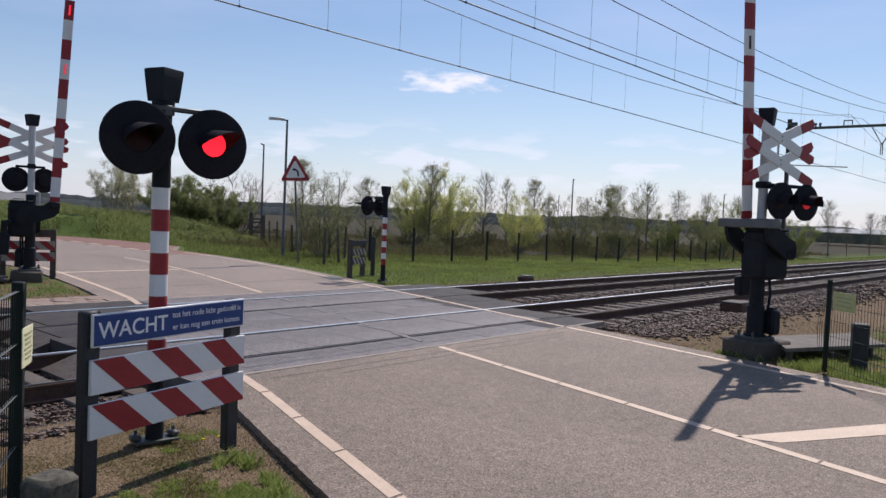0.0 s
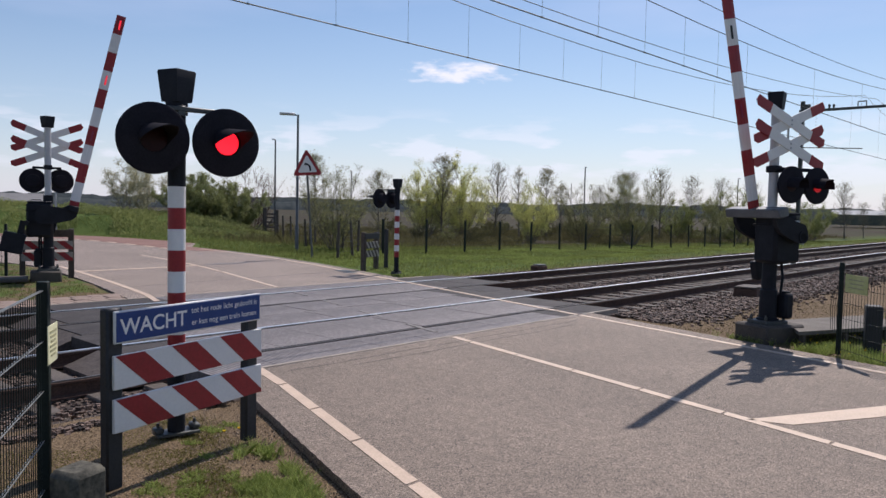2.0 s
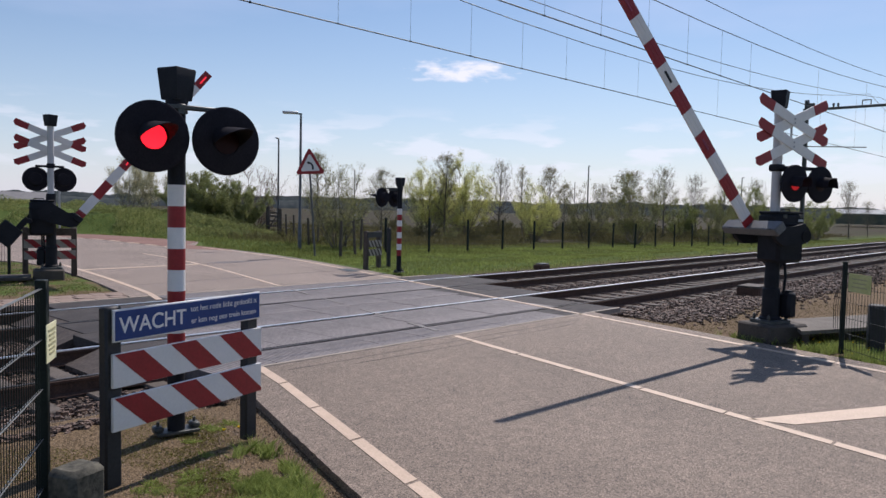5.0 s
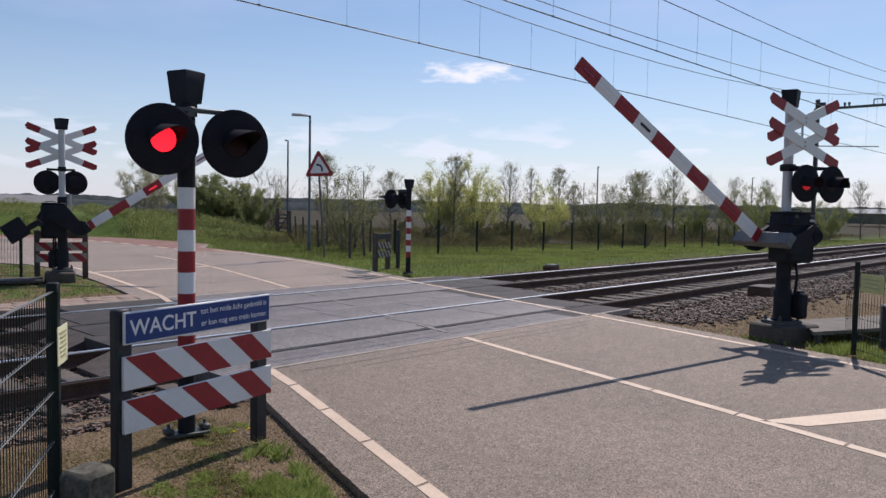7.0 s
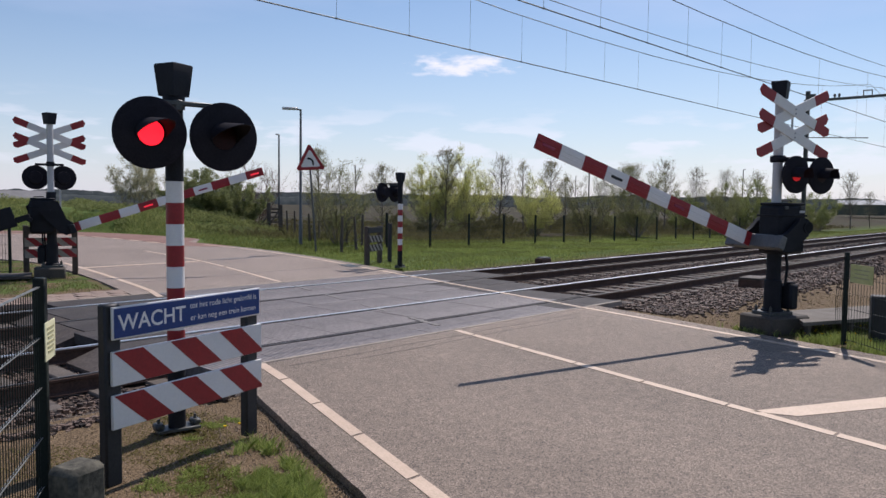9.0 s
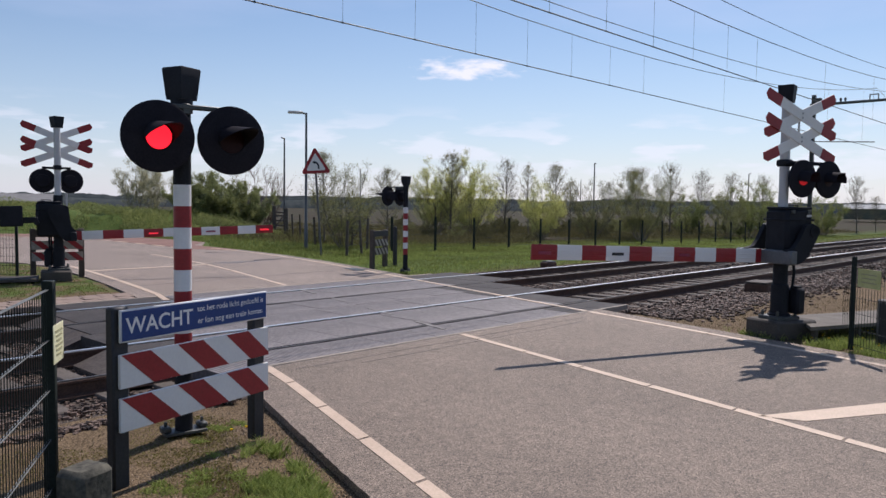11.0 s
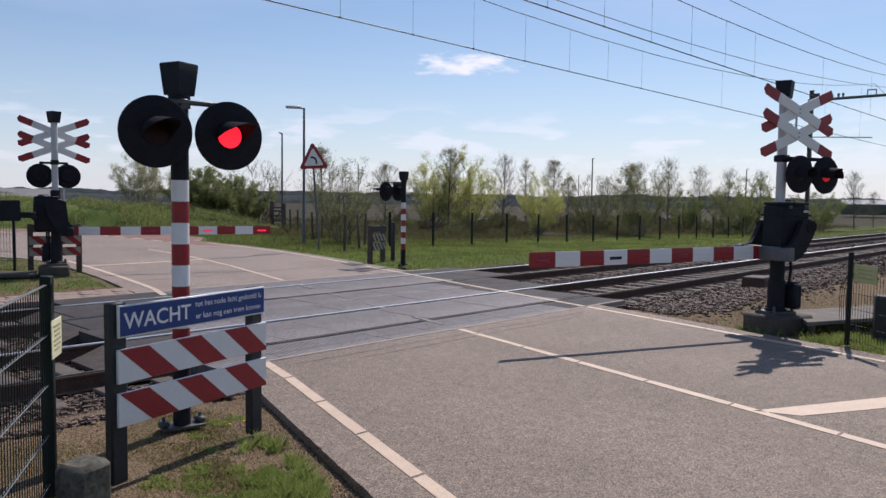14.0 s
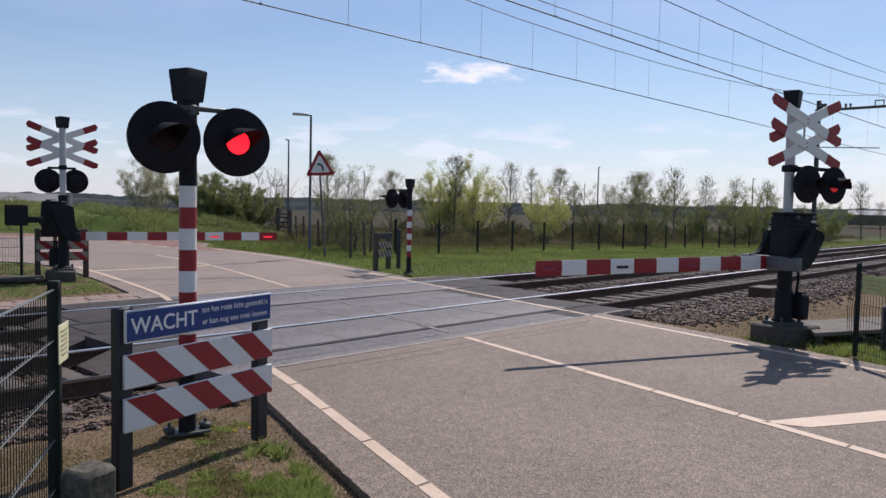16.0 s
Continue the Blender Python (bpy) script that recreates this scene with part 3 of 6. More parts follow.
def railway():
    for k in (0, 2):
        track = thing("railway_track", Matrix(), "pair of worn steel rails on concrete sleepers in ballast", "railway track", "railway tracks", "structure")
        for y in RAILS[k : k + 2]:
            r = part("rail", rail_geo(-150, 900), RAIL_RUST, track, "rusty rail web and foot", pose(0, y, 0))
            # two heads are paler and wider to stand in for sun glint
            glinting = y in (RAILS[1], RAILS[3])
            part("rail_head", Geo().box((375, 0, -0.003), (1050, 0.056 if glinting else 0.024, 0.018), 0.003), RAIL_HEAD if glinting else RAIL_NO_GLINT, r, "polished running surface")
        mid = (RAILS[k] + RAILS[k + 1]) / 2
        me = Geo().box((0, 0, 0), (0.24, 2.52, 0.14), 0.02).mesh("sleeper", SLEEPER)
        i = 0
        x = -22.0
        while x < 64:
            if not (PANEL_X0 + 0.1 < x < (4.6 if k == 0 else 6.7)):
                part("sleeper", me, None, track, m=pose(x + random.uniform(-0.02, 0.02), mid, -0.235 + random.uniform(-0.008, 0.008), 0, 0, random.uniform(-0.7, 0.7)))
            x += 0.6
        far = Geo()
        x = 64.0
        while x < 300:
            far.box((x, mid, -0.235), (0.24, 2.52, 0.14))
            x += 0.6
        tagged(part("far_sleepers", far, SLEEPER, track, "sleepers shrinking with distance"), kind="stuff")


def crossing_panels():
    root = thing("crossing_deck", Matrix(), "ribbed dark rubber panels flush with the rails", "crossing deck", kind="structure")
    r0, r1, r2, r3 = RAILS
    bands = ((NEAR_EDGE, r0 - 0.05, -3.7, 4.6), (r0 + 0.1, r1 - 0.1, -3.95, 4.7), (r1 + 0.05, 2.39, -3.85, 5.6), (2.405, r2 - 0.05, -3.7, 5.75), (r2 + 0.1, r3 - 0.1, -3.45, 6.8), (r3 + 0.05, FAR_EDGE, -3.1, 6.9))
    for bi, (y0, y1, start, end) in enumerate(bands):
        n = 10
        w = (end - start) / n
        me, dark = (Geo().box((0, 0, 0), (w - 0.005, y1 - y0, 0.14), 0.002).mesh("panel", mat) for mat in (RUBBER, RUBBER_DARK))
        for i in range(n):
            outer = start + i * w > road_centre((y0 + y1) / 2) + 2.75 or start + (i + 0.6) * w < left_line((y0 + y1) / 2) - 0.2
            part("panel", dark if outer else me, None, root, m=pose(start + (i + 0.5) * w, (y0 + y1) / 2, -0.072 + random.uniform(-0.003, 0.002)))
        if bi in (1, 3, 4):
            for s, x in ((-1, start), (1, end)):
                vs = [(0, y0, -0.01), (0, y1, -0.01), (s * 0.4, y1, -0.15), (s * 0.4, y0, -0.15), (0, y0, -0.2), (0, y1, -0.2), (s * 0.4, y1, -0.2), (s * 0.4, y0, -0.2)]
                part("end_ramp", Geo().add([(x + a + s * 0.01, b, c) for a, b, c in vs], [(0, 1, 2, 3), (4, 7, 6, 5), (0, 3, 7, 4), (1, 5, 6, 2), (3, 2, 6, 7), (0, 4, 5, 1)]), END_PLATE, root, "sloping rusty end plate")
    part("kerb_strip", Geo().box(((-3.6 + 4.6) / 2, NEAR_EDGE - 0.03, -0.05), (4.6 + 3.6, 0.06, 0.11), 0.006), KERB, root, "pale concrete edging strip")
    part("kerb_strip", Geo().box(((-3.1 + 6.2) / 2, FAR_EDGE + 0.03, -0.05), (6.2 + 3.1, 0.06, 0.108), 0.006), KERB, root, "pale concrete edging strip")


def ballast():
    """A bed with loose stones on it."""
    prof = [(-1.7, -0.06), (-1.2, -0.1), (-0.7, -0.2), (0.1, -0.21), (0.3, -0.208), (1.2, -0.208), (1.4, -0.21), (2.5, -0.2), (3.6, -0.21), (3.8, -0.208), (4.7, -0.208), (4.9, -0.21), (6.1, -0.185), (6.7, -0.24), (7.1, -0.36)]
    xs = [-150, -60, -20, -10, PANEL_X0, PANEL_X1, 10, 20, 40, 80, 900]
    vs = [(x, y, z) for x in xs for y, z in prof]
    n = len(prof)
    bed = Geo().add(vs, [(i * n + j, i * n + j + 1, (i + 1) * n + j + 1, (i + 1) * n + j) for i in range(len(xs) - 1) if i != 4 for j in range(n - 1)])
    solid("ballast_bed", bed, STONE, "brown-grey gravel bed of the tracks", "ballast", kind="structure")
    rng = np.random.default_rng(4)
    cube = np.array([(x, y, z) for x in (-1, 1) for y in (-1, 1) for z in (-1, 1)], float)
    quad = np.array([(0, 1, 3, 2), (4, 6, 7, 5), (0, 4, 5, 1), (2, 3, 7, 6), (0, 2, 6, 4), (1, 5, 7, 3)])
    zs = np.array(prof)
    for name, x0, x1, count, size in (("ballast_stones", 3.6, 17, 44000, 0.032), ("ballast_stones", 17, 60, 12000, 0.06), ("ballast_stones", -10, PANEL_X0, 20000, 0.021)):
        x = rng.uniform(x0, x1, count)
        y = np.where(rng.random(count) < 0.16, -1.7 - np.abs(rng.normal(0, 0.45 if x0 > 0 else 0.05, count)), rng.uniform(-1.75 if x0 > 0 else -1.3, 7.0, count))
        keep = (np.abs(y[:, None] - np.array(RAILS)).min(1) > 0.07) & (((x > 4.75) & (y < 1.45)) | ((x > 5.75) & (y < 3.5)) | (x > 7.0) | (x < PANEL_X0 - 0.02) | ((y < -0.95) & (x > 4.2 + 0.28 * y)))
        keep &= ~((y < -0.8) & (x > -4.05) & (x < 3))
        x, y = x[keep], y[keep]
        z = np.where(y < -1.0, np.maximum(-0.02 - 0.33 * np.clip((y + 1.2) / 0.4, 0, 1), np.interp(y, zs[:, 0], zs[:, 1])), np.interp(y, zs[:, 0], zs[:, 1])) + rng.uniform(-0.01, 0.02, len(x))
        z -= np.where(((y > 0.1) & (y < 1.4)) | ((y > 3.6) & (y < 4.9)), 0.008, 0.0)
        s = size * rng.uniform(0.5, 1.15, (len(x), 1, 3)) * np.array((1, 1, 0.75))
        v = cube[None] * (1 + rng.uniform(-0.35, 0.25, (len(x), 8, 3))) * s
        a = rng.uniform(0, 6.28, len(x))
        c, d = np.cos(a)[:, None], np.sin(a)[:, None]
        v = np.stack((v[..., 0] * c - v[..., 1] * d, v[..., 0] * d + v[..., 1] * c, v[..., 2]), -1) + np.stack((x, y, z), -1)[:, None]
        f = (quad[None] + 8 * np.arange(len(x))[:, None, None]).reshape(-1, 4)
        solid(name, soup(name, v.reshape(-1, 3), f, STONE_LOOSE), None, "loose brown-grey track stones", "ballast", kind="stuff")


def pebbles():
    """Grit along the edge of the near asphalt."""
    rng = np.random.default_rng(9)
    n = 9000
    y = rng.uniform(-7.5, -1.2, n)
    x = np.array([left_line(v) for v in y]) - 0.44 - np.abs(rng.normal(0, 0.26, n))
    k = 3500
    x, y = np.concatenate((x, rng.uniform(-6.4, -4.2, k))), np.concatenate((y, rng.uniform(-3.7, -1.35, k)))
    n += k
    z = np.array([land(a, b) for a, b in zip(x.tolist(), y.tolist())])
    s = np.where(np.arange(n) < n - k, 0.01, 0.0065)[:, None, None] * rng.uniform(0.4, 1.5, (n, 1, 1))
    tet = np.array([(1, 0, -0.4), (-0.6, 0.9, -0.4), (-0.6, -0.9, -0.4), (0.1, 0.1, 0.9)])
    v = tet[None] * (1 + rng.uniform(-0.4, 0.4, (n, 4, 3))) * s + np.stack((x, y, z), 1)[:, None]
    f = (np.array([(0, 1, 3), (1, 2, 3), (2, 0, 3), (0, 2, 1)])[None] + 4 * np.arange(n)[:, None, None]).reshape(-1, 3)
    solid("grit", soup("grit", v.reshape(-1, 3), f, GRIT), None, "loose grit and crumbs of soil along the asphalt edge", "grit", kind="stuff")


GRIT = foliage("grit", (0.06, 0.042, 0.028), (0.42, 0.33, 0.24), 0.0)


def island_materials():
    m = material("loose_stone", (0.014, 0.0095, 0.0078), (0.21, 0.145, 0.112), 0.85, grain=30, stain=8, bump=0.2)
    n, l = m.node_tree.nodes, m.node_tree.links
    ramp = next(x for x in n if x.bl_idname == "ShaderNodeValToRGB")
    g = n.new("ShaderNodeNewGeometry")
    l.new(g.outputs["Random Per Island"], ramp.inputs["Fac"])
    ramp.color_ramp.elements[0].position, ramp.color_ramp.elements[1].position = 0.0, 1.0
    return m


STONE_LOOSE = island_materials()


def overhead_line():
    """Contact and carrying wires of both tracks with droppers, the mast and its beam."""
    mast_x, span = 41.3, 60.0

    for y, zc, low, tag, sag, shift in ((0.75, 5.48, 6.678, "near", 0.0018, 1.7), (4.27, 5.43, 6.58, "far", 0.0025, 0.0)):
        ov = thing("overhead_wire", Matrix(), "thin dark contact wire hung from a carrying wire by droppers", "overhead wire", "overhead wires")
        part("contact_wire", Geo().tube([(x, y, zc) for x in (-40, 0, 20, 41, 101, 300)], 0.013, 6), WIRE, ov)
        pts = []
        for s in range(-1, 5):
            for i in range(16):
                x = -18.5 + 60 * s + 60 * i / 16
                lx = (x + 18.5) % 60 - 30
                pts.append((x, y, low + sag * (lx + shift) ** 2))
        part("carrying_wire", Geo().tube(pts, 0.011, 6), WIRE, ov)
        for i in range(-8, 40):
            x = 2.07 + 2.05 * i if tag == "far" else 2.2 + 2.05 * i
            lx = (x + 18.5) % 60 - 30
            if -20 < x < 13 or (13 < x < 80 and i % 3 == 0):
                part("dropper", Geo().tube([(x, y, zc), (x, y, low + sag * (lx + shift) ** 2)], 0.0035, 5).box((x, y, zc), (0.04, 0.025, 0.035)), WIRE, ov)
    for y, z0, k, c in ((3.6, 6.955, 0.00139, 7.6), (1.6, 7.8, 0.00144, 12.4)):
        top = z0 + k * (mast_x - c) ** 2
        pts = [(x, y, z0 + k * (x - c) ** 2) for x in range(-20, 41, 3)] + [(mast_x, y, top)] + [(mast_x + d, y, top - 1.4 * math.sin(math.pi * (d % 60) / 60)) for d in range(4, 121, 4)]
        solid("feeder_wire", Geo().tube(pts, 0.011, 6), WIRE, "single dark wire strung from mast to mast", "overhead wire", "feeder wires")
    for i, x in enumerate((mast_x, mast_x + 60, mast_x + 120)):
        m = thing("catenary_mast", pose(x, 7.6, 0), "grey steel catenary mast with a beam over the tracks", "catenary mast", "catenary masts")
        part("footing", Geo().box((0, 0, 0.0), (0.7, 0.7, 0.5), 0.03), CONCRETE, m, "concrete footing")
        g = Geo().box((0, -0.1, 4.4), (0.2, 0.02, 8.6), 0.003).box((0, 0.1, 4.4), (0.2, 0.02, 8.6), 0.003).box((0, 0, 4.4), (0.02, 0.2, 8.6), 0.003)
        part("column", g, DARK_STEEL, m, "steel I-section column")
        part("beam", Geo().box((0, -4.6, 8.1), (0.14, 9.6, 0.15), 0.01).box((0, -0.2, 8.35), (0.12, 0.5, 0.3), 0.02), DARK_STEEL, m, "long horizontal beam")
        part("steady_arm", Geo().tube([(0, 0, 5.9), (0, -3.4, 5.72)], 0.03, 6), DARK_STEEL, m, "thin horizontal steady arm")
        for iy in (-1.5, -1.75):
            part("insulator", Geo().tube([(0, iy, 8.18), (0, iy, 8.26), (0, iy, 8.27), (0, iy, 8.4)], [0.05, 0.05, 0.08, 0.06], 8), DARK_STEEL, m)
        part("wire_stirrup", Geo().box((0, -3.05, 8.32), (0.06, 0.05, 0.34), 0.005).box((0, -3.5, 8.32), (0.06, 0.05, 0.34), 0.005).box((0, -3.27, 8.46), (0.06, 0.5, 0.06), 0.005), DARK_STEEL, m, "square stirrup on the beam")
        for ty in (-5.1, -8.6):
            part("registration_arm", Geo().tube([(0, ty + 0.55, 8.0), (0, ty, 7.0)], 0.03, 6).tube([(0, ty - 0.55, 8.0), (0, ty, 7.0)], 0.03, 6).tube([(0, ty - 0.05, 7.1), (0, ty - 0.05, 6.4)], 0.022, 6).tube([(0, ty + 0.05, 7.1), (0, ty + 0.05, 6.4)], 0.022, 6), DARK_STEEL, m, "V-shaped hanger under the beam")


# ---- signals ----
LAMPS = []


def signal_lamp(parent, x, y, z, phase, facing=1, side=0.06, deep=0.43, glass=None):
    """A round black board with hood and red lens; it looks along -y of its parent (or +y)."""
    f = facing
    board = Geo()
    R, seg = 0.262, 40
    ring = [(R, 0.0), (R, -0.03), (R - 0.02, -0.042), (0.105, -0.03), (0.105, -0.02), (0.0, -0.02)]
    back = [(R - 0.01, 0.012), (0.14, 0.02), (0.13, 0.15), (0.0, 0.16)]
    for prof in (ring, [(R, 0.0)] + back):
        vs, fs = [], []
        for r, d in prof:
            for k in range(seg):
                a = 2 * math.pi * k / seg
                vs.append((x + r * math.cos(a), y + f * d, z + r * math.sin(a)))
        for i in range(len(prof) - 1):
            for k in range(seg):
                fs.append((i * seg + k, i * seg + (k + 1) % seg, (i + 1) * seg + (k + 1) % seg, (i + 1) * seg + k))
        board.add(vs, fs)
    b = part("lamp_board", board, MATT_BLACK, parent, "round black backing board")
    hood = Geo()
    vs, fs, m = [], [], 26
    for rr in (0.112, 0.106):
        for e in (0, 1):
            for k in range(m + 1):
                a = radians(-18 + 216 * k / m)
                run = deep * max(side, max(0.0, math.sin(math.pi * k / m)) ** 1.25)
                vs.append((x + rr * math.cos(a), y - f * (0.03 + e * run), z + rr * math.sin(a) - e * run * 0.1))
    n = m + 1
    for k in range(m):
        fs += [(k, k + 1, n + k + 1, n + k), (2 * n + k, 3 * n + k, 3 * n + k + 1, 2 * n + k + 1), (n + k, n + k + 1, 3 * n + k + 1, 3 * n + k)]
    part("hood", hood.add(vs, fs), MATT_BLACK, b, "curved black visor")
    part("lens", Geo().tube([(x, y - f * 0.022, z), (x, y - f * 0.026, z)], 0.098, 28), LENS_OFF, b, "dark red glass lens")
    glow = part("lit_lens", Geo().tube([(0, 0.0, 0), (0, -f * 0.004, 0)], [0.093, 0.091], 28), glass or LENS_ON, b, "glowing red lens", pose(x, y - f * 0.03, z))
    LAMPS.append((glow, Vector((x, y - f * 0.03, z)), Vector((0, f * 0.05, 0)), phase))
    return b


def bell(parent, z, w=0.2, yaw=0.0, x=0.0):
    """The bell's housing: a box that widens upwards."""
    vs = []
    for zz, k in ((z, 0.84), (z + 0.03, 0.88), (z + 0.225, 1.07), (z + 0.238, 1.01)):
        h = w / 2 * k
        vs += [(-h, -h, zz), (h, -h, zz), (h, h, zz), (-h, h, zz)]
    fs = [(3, 2, 1, 0), (12, 13, 14, 15)]
    for i in range(3):
        fs += [(4 * i + a, 4 * i + (a + 1) % 4, 4 * i + 4 + (a + 1) % 4, 4 * i + 4 + a) for a in range(4)]
    part("bell_housing", Geo().add(vs, fs, pose(x, 0, 0, 0, 0, yaw)), BLACK, parent, "black bell housing")


def flashing_post(name, m, label, low=0.62, high=1.92, lamp_z=2.265, lamp_y=-0.14, lamp_x=0.055, yaw=0.0, phase=0):
    """A banded post with two flashing lamps."""
    t = thing(name, m, label, "crossing signal", "crossing signal posts")
    part("base_plate", Geo().box((0, 0, 0.012), (0.32, 0.17, 0.024), 0.004), DARK_STEEL, t, "bolted steel foot plate")
    for x in (-0.14, 0.14):
        part("anchor", Geo().box((x, 0, 0.045), (0.07, 0.1, 0.045), 0.012).tube([(x, 0, 0.06), (x, 0, 0.1)], 0.012, 6), DARK_STEEL, t, "dark anchor bolt")
    part("lower_post", Geo().tube([(0, 0, 0.02), (0, 0, low)], 0.066, 20), BLACK, t, "black lower post")
    n = 8
    h = (high - low) / n
    for i in range(n):
        part("band", Geo().tube([(0, 0, low + i * h), (0, 0, low + (i + 1) * h)], 0.0665, 20), (SIGN_RED, SIGN_WHITE)[i % 2], t, ("red band", "white band")[i % 2])
    part("upper_post", Geo().tube([(0, 0, high), (0, 0, lamp_z + 0.3)], 0.067, 20), BLACK, t, "black upper post")
    part("collar", Geo().tube([(0, 0, lamp_z + 0.2), (0, 0, lamp_z + 0.3)], 0.082, 20), BLACK, t)
    bell(t, lamp_z + 0.295, 0.185, yaw)
    part("arm", Geo().box((lamp_x, lamp_y + 0.04, lamp_z + 0.235), (0.62, 0.045, 0.035), 0.006).box((0, lamp_y / 2 + 0.02, lamp_z + 0.22), (0.06, -lamp_y, 0.08), 0.006), DARK_STEEL, t, "steel cross arm")
    for s in (-1, 1):
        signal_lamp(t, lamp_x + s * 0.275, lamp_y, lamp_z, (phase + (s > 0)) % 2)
    return t


def cross_plank(cx, cz, ang, length, y, name, parent, turn=0.0):
    """One plank of the warning cross: white with red pointed ends."""
    w = 0.142
    red = 0.3
    m = Matrix.Rotation(radians(turn), 4, "Z") @ pose(cx, y, cz) @ Matrix.Rotation(-radians(ang), 4, "Y")
    h = length / 2
    plank = part(name, Geo().box((0, 0, 0), (2 * (h - red), 0.018, w), 0.003), SIGN_WHITE, parent, "white reflective plank", m)
    for s in (-1, 1):
        poly = [(s * (h - red), -w / 2), (s * (h - 0.06), -w / 2), (s * h, -w * 0.12), (s * (h - 0.02), w / 2), (s * (h - red), w / 2)]
        part("red_end", Geo().prism(poly, -0.009, 0.009, pose(0, 0, 0, 90)), SIGN_RED, plank, "red plank end")


def barrier_mast(name, m, label, lamp_turn, phase, pivot=1.3, reach=4.09, lit=False, lamp_z=2.22, cross_turn=0.0, shift=0.0, bz=-0.2, back=0.0, ahead=0.27, stand=0.0, slim=False, aside=0.0):
    """Mast with warning cross, lamps, bell and the drive of a half barrier. Its barrier reaches along +x; traffic comes from +y."""
    t = thing(name, m, label, "level crossing mast", "barrier masts")
    low = bz + 0.2
    box_z = 1.455 if slim else pivot + 0.16 + low
    part("foundation", Geo().box((stand - 0.05, 0, 0.08), (0.75 if slim else 0.6, 0.6, 0.32), 0.03), CONCRETE_DARK, t, "dark concrete foundation block")
    part("foot", Geo().box((stand, 0, 0.26), (0.42, 0.36, 0.06), 0.01), DARK_STEEL, t, "bolted steel foot")
    for bx in (-0.17, 0.17):
        for by in (-0.13, 0.13):
            part("bolt", Geo().tube([(stand + bx, by, 0.28), (stand + bx, by, 0.35), (stand + bx, by, 0.352), (stand + bx, by, 0.37)], [0.024, 0.024, 0.012, 0.012], 6), DARK_STEEL, t)
    part("column", Geo().tube([(stand, 0, 0.28), (stand, 0, 0.31), (stand, 0, 0.33), (stand, 0, 0.72), (stand, 0, 0.74), (stand, 0, 1.5 if slim else 1.85)], [0.15, 0.15, 0.12, 0.118, 0.1, 0.096], 20), BLACK, t, "black lower column")
    part("pole", Geo().tube([(stand, 0, 1.45), (stand, 0, 3.3)], 0.066, 18), POLE_GREY, t, "light grey upper pole")
    part("cable_box", Geo().box((stand - 0.2, 0.1, 0.5), (0.16, 0.22, 0.36), 0.03).box((stand - 0.2, 0.1, 0.69), (0.1, 0.12, 0.04), 0.01), BLACK, t, "small black box on the column")
    for cx, cy in ((-0.13, 0.09), (-0.17, 0.06)):
        part("conduit", Geo().tube([(stand + cx, cy, 0.66), (stand + cx - 0.01, cy + 0.02, 0.9), (stand + cx + 0.02, cy, 1.2)], 0.018, 8), BLACK, t)
    if slim:
        bx0, bx1, by0, by1, hh = -0.42, 0.08, -0.16, 0.25, 0.69
    else:
        bx0, bx1, by0, by1, hh = -0.41, 0.09, -0.25, 0.25, 0.72
    bcx, bcy = (bx0 + bx1) / 2, (by0 + by1) / 2
    drive = part("drive_box", Geo().box((bcx, bcy, box_z), (bx1 - bx0, by1 - by0, hh), 0.045).box((bcx, bcy, box_z + hh * 0.28), (bx1 - bx0 + 0.02, by1 - by0 + 0.02, 0.03), 0.008), BLACK, t, "black drive housing with a lid")
    part("lid", Geo().box((bcx, bcy, box_z + hh / 2 + 0.008), (bx1 - bx0 - 0.03, by1 - by0 - 0.03, 0.04), 0.016), BLACK, drive, "rounded lid")
    top = box_z + hh / 2 + 0.02
    part("lid_handle", Geo().tube([(bcx - 0.17, bcy, top), (bcx - 0.16, bcy, top + 0.035), (bcx + 0.02, bcy, top + 0.035), (bcx + 0.03, bcy, top)], 0.009, 6), BLACK, drive)
    for hx in (bx0 + 0.1, bx1 - 0.1):
        part("hinge", Geo().box((hx, by1 + 0.004, top - 0.06), (0.07, 0.02, 0.05), 0.006), DARK_STEEL, drive)
    part("type_plate", Geo().box((bx0 + 0.1, by1 + 0.004, box_z + hh * 0.36), (0.09, 0.008, 0.035), 0.001), POLE_GREY, drive, "small metal plate")
    bell(t, 3.28, 0.2, 30, stand)
    cross_x, cross_y = (-0.27, 0.1) if slim else (0.0, 0.33)
    for cz in (3.1, 2.77):
        for a in (22, -22):
            cross_plank(cross_x, cz, a, 1.5, cross_y + (0.02 if a > 0 else 0.0), "cross_plank", t, cross_turn)
    clamp = Geo().box((cross_x, cross_y - 0.025, 2.935), (0.03, 0.02, 0.36), 0.004)
    for cz in (3.1, 2.77):
        clamp.box(((cross_x + stand) / 2, (cross_y - 0.04) / 2, cz), (abs(cross_x - stand) + 0.06, max(0.04, cross_y - 0.04), 0.05), 0.005)
        for dz in (-0.03, 0.03):
            clamp.tube([(cross_x, cross_y - 0.02, cz + dz), (cross_x, cross_y + 0.036, cz + dz)], 0.014, 8)
    part("cross_bracket", clamp, STEEL, t, m=Matrix.Rotation(radians(cross_turn), 4, "Z"))
    turn = Matrix.Translation((aside, 0, 0)) @ Matrix.Rotation(radians(lamp_turn), 4, "Z")
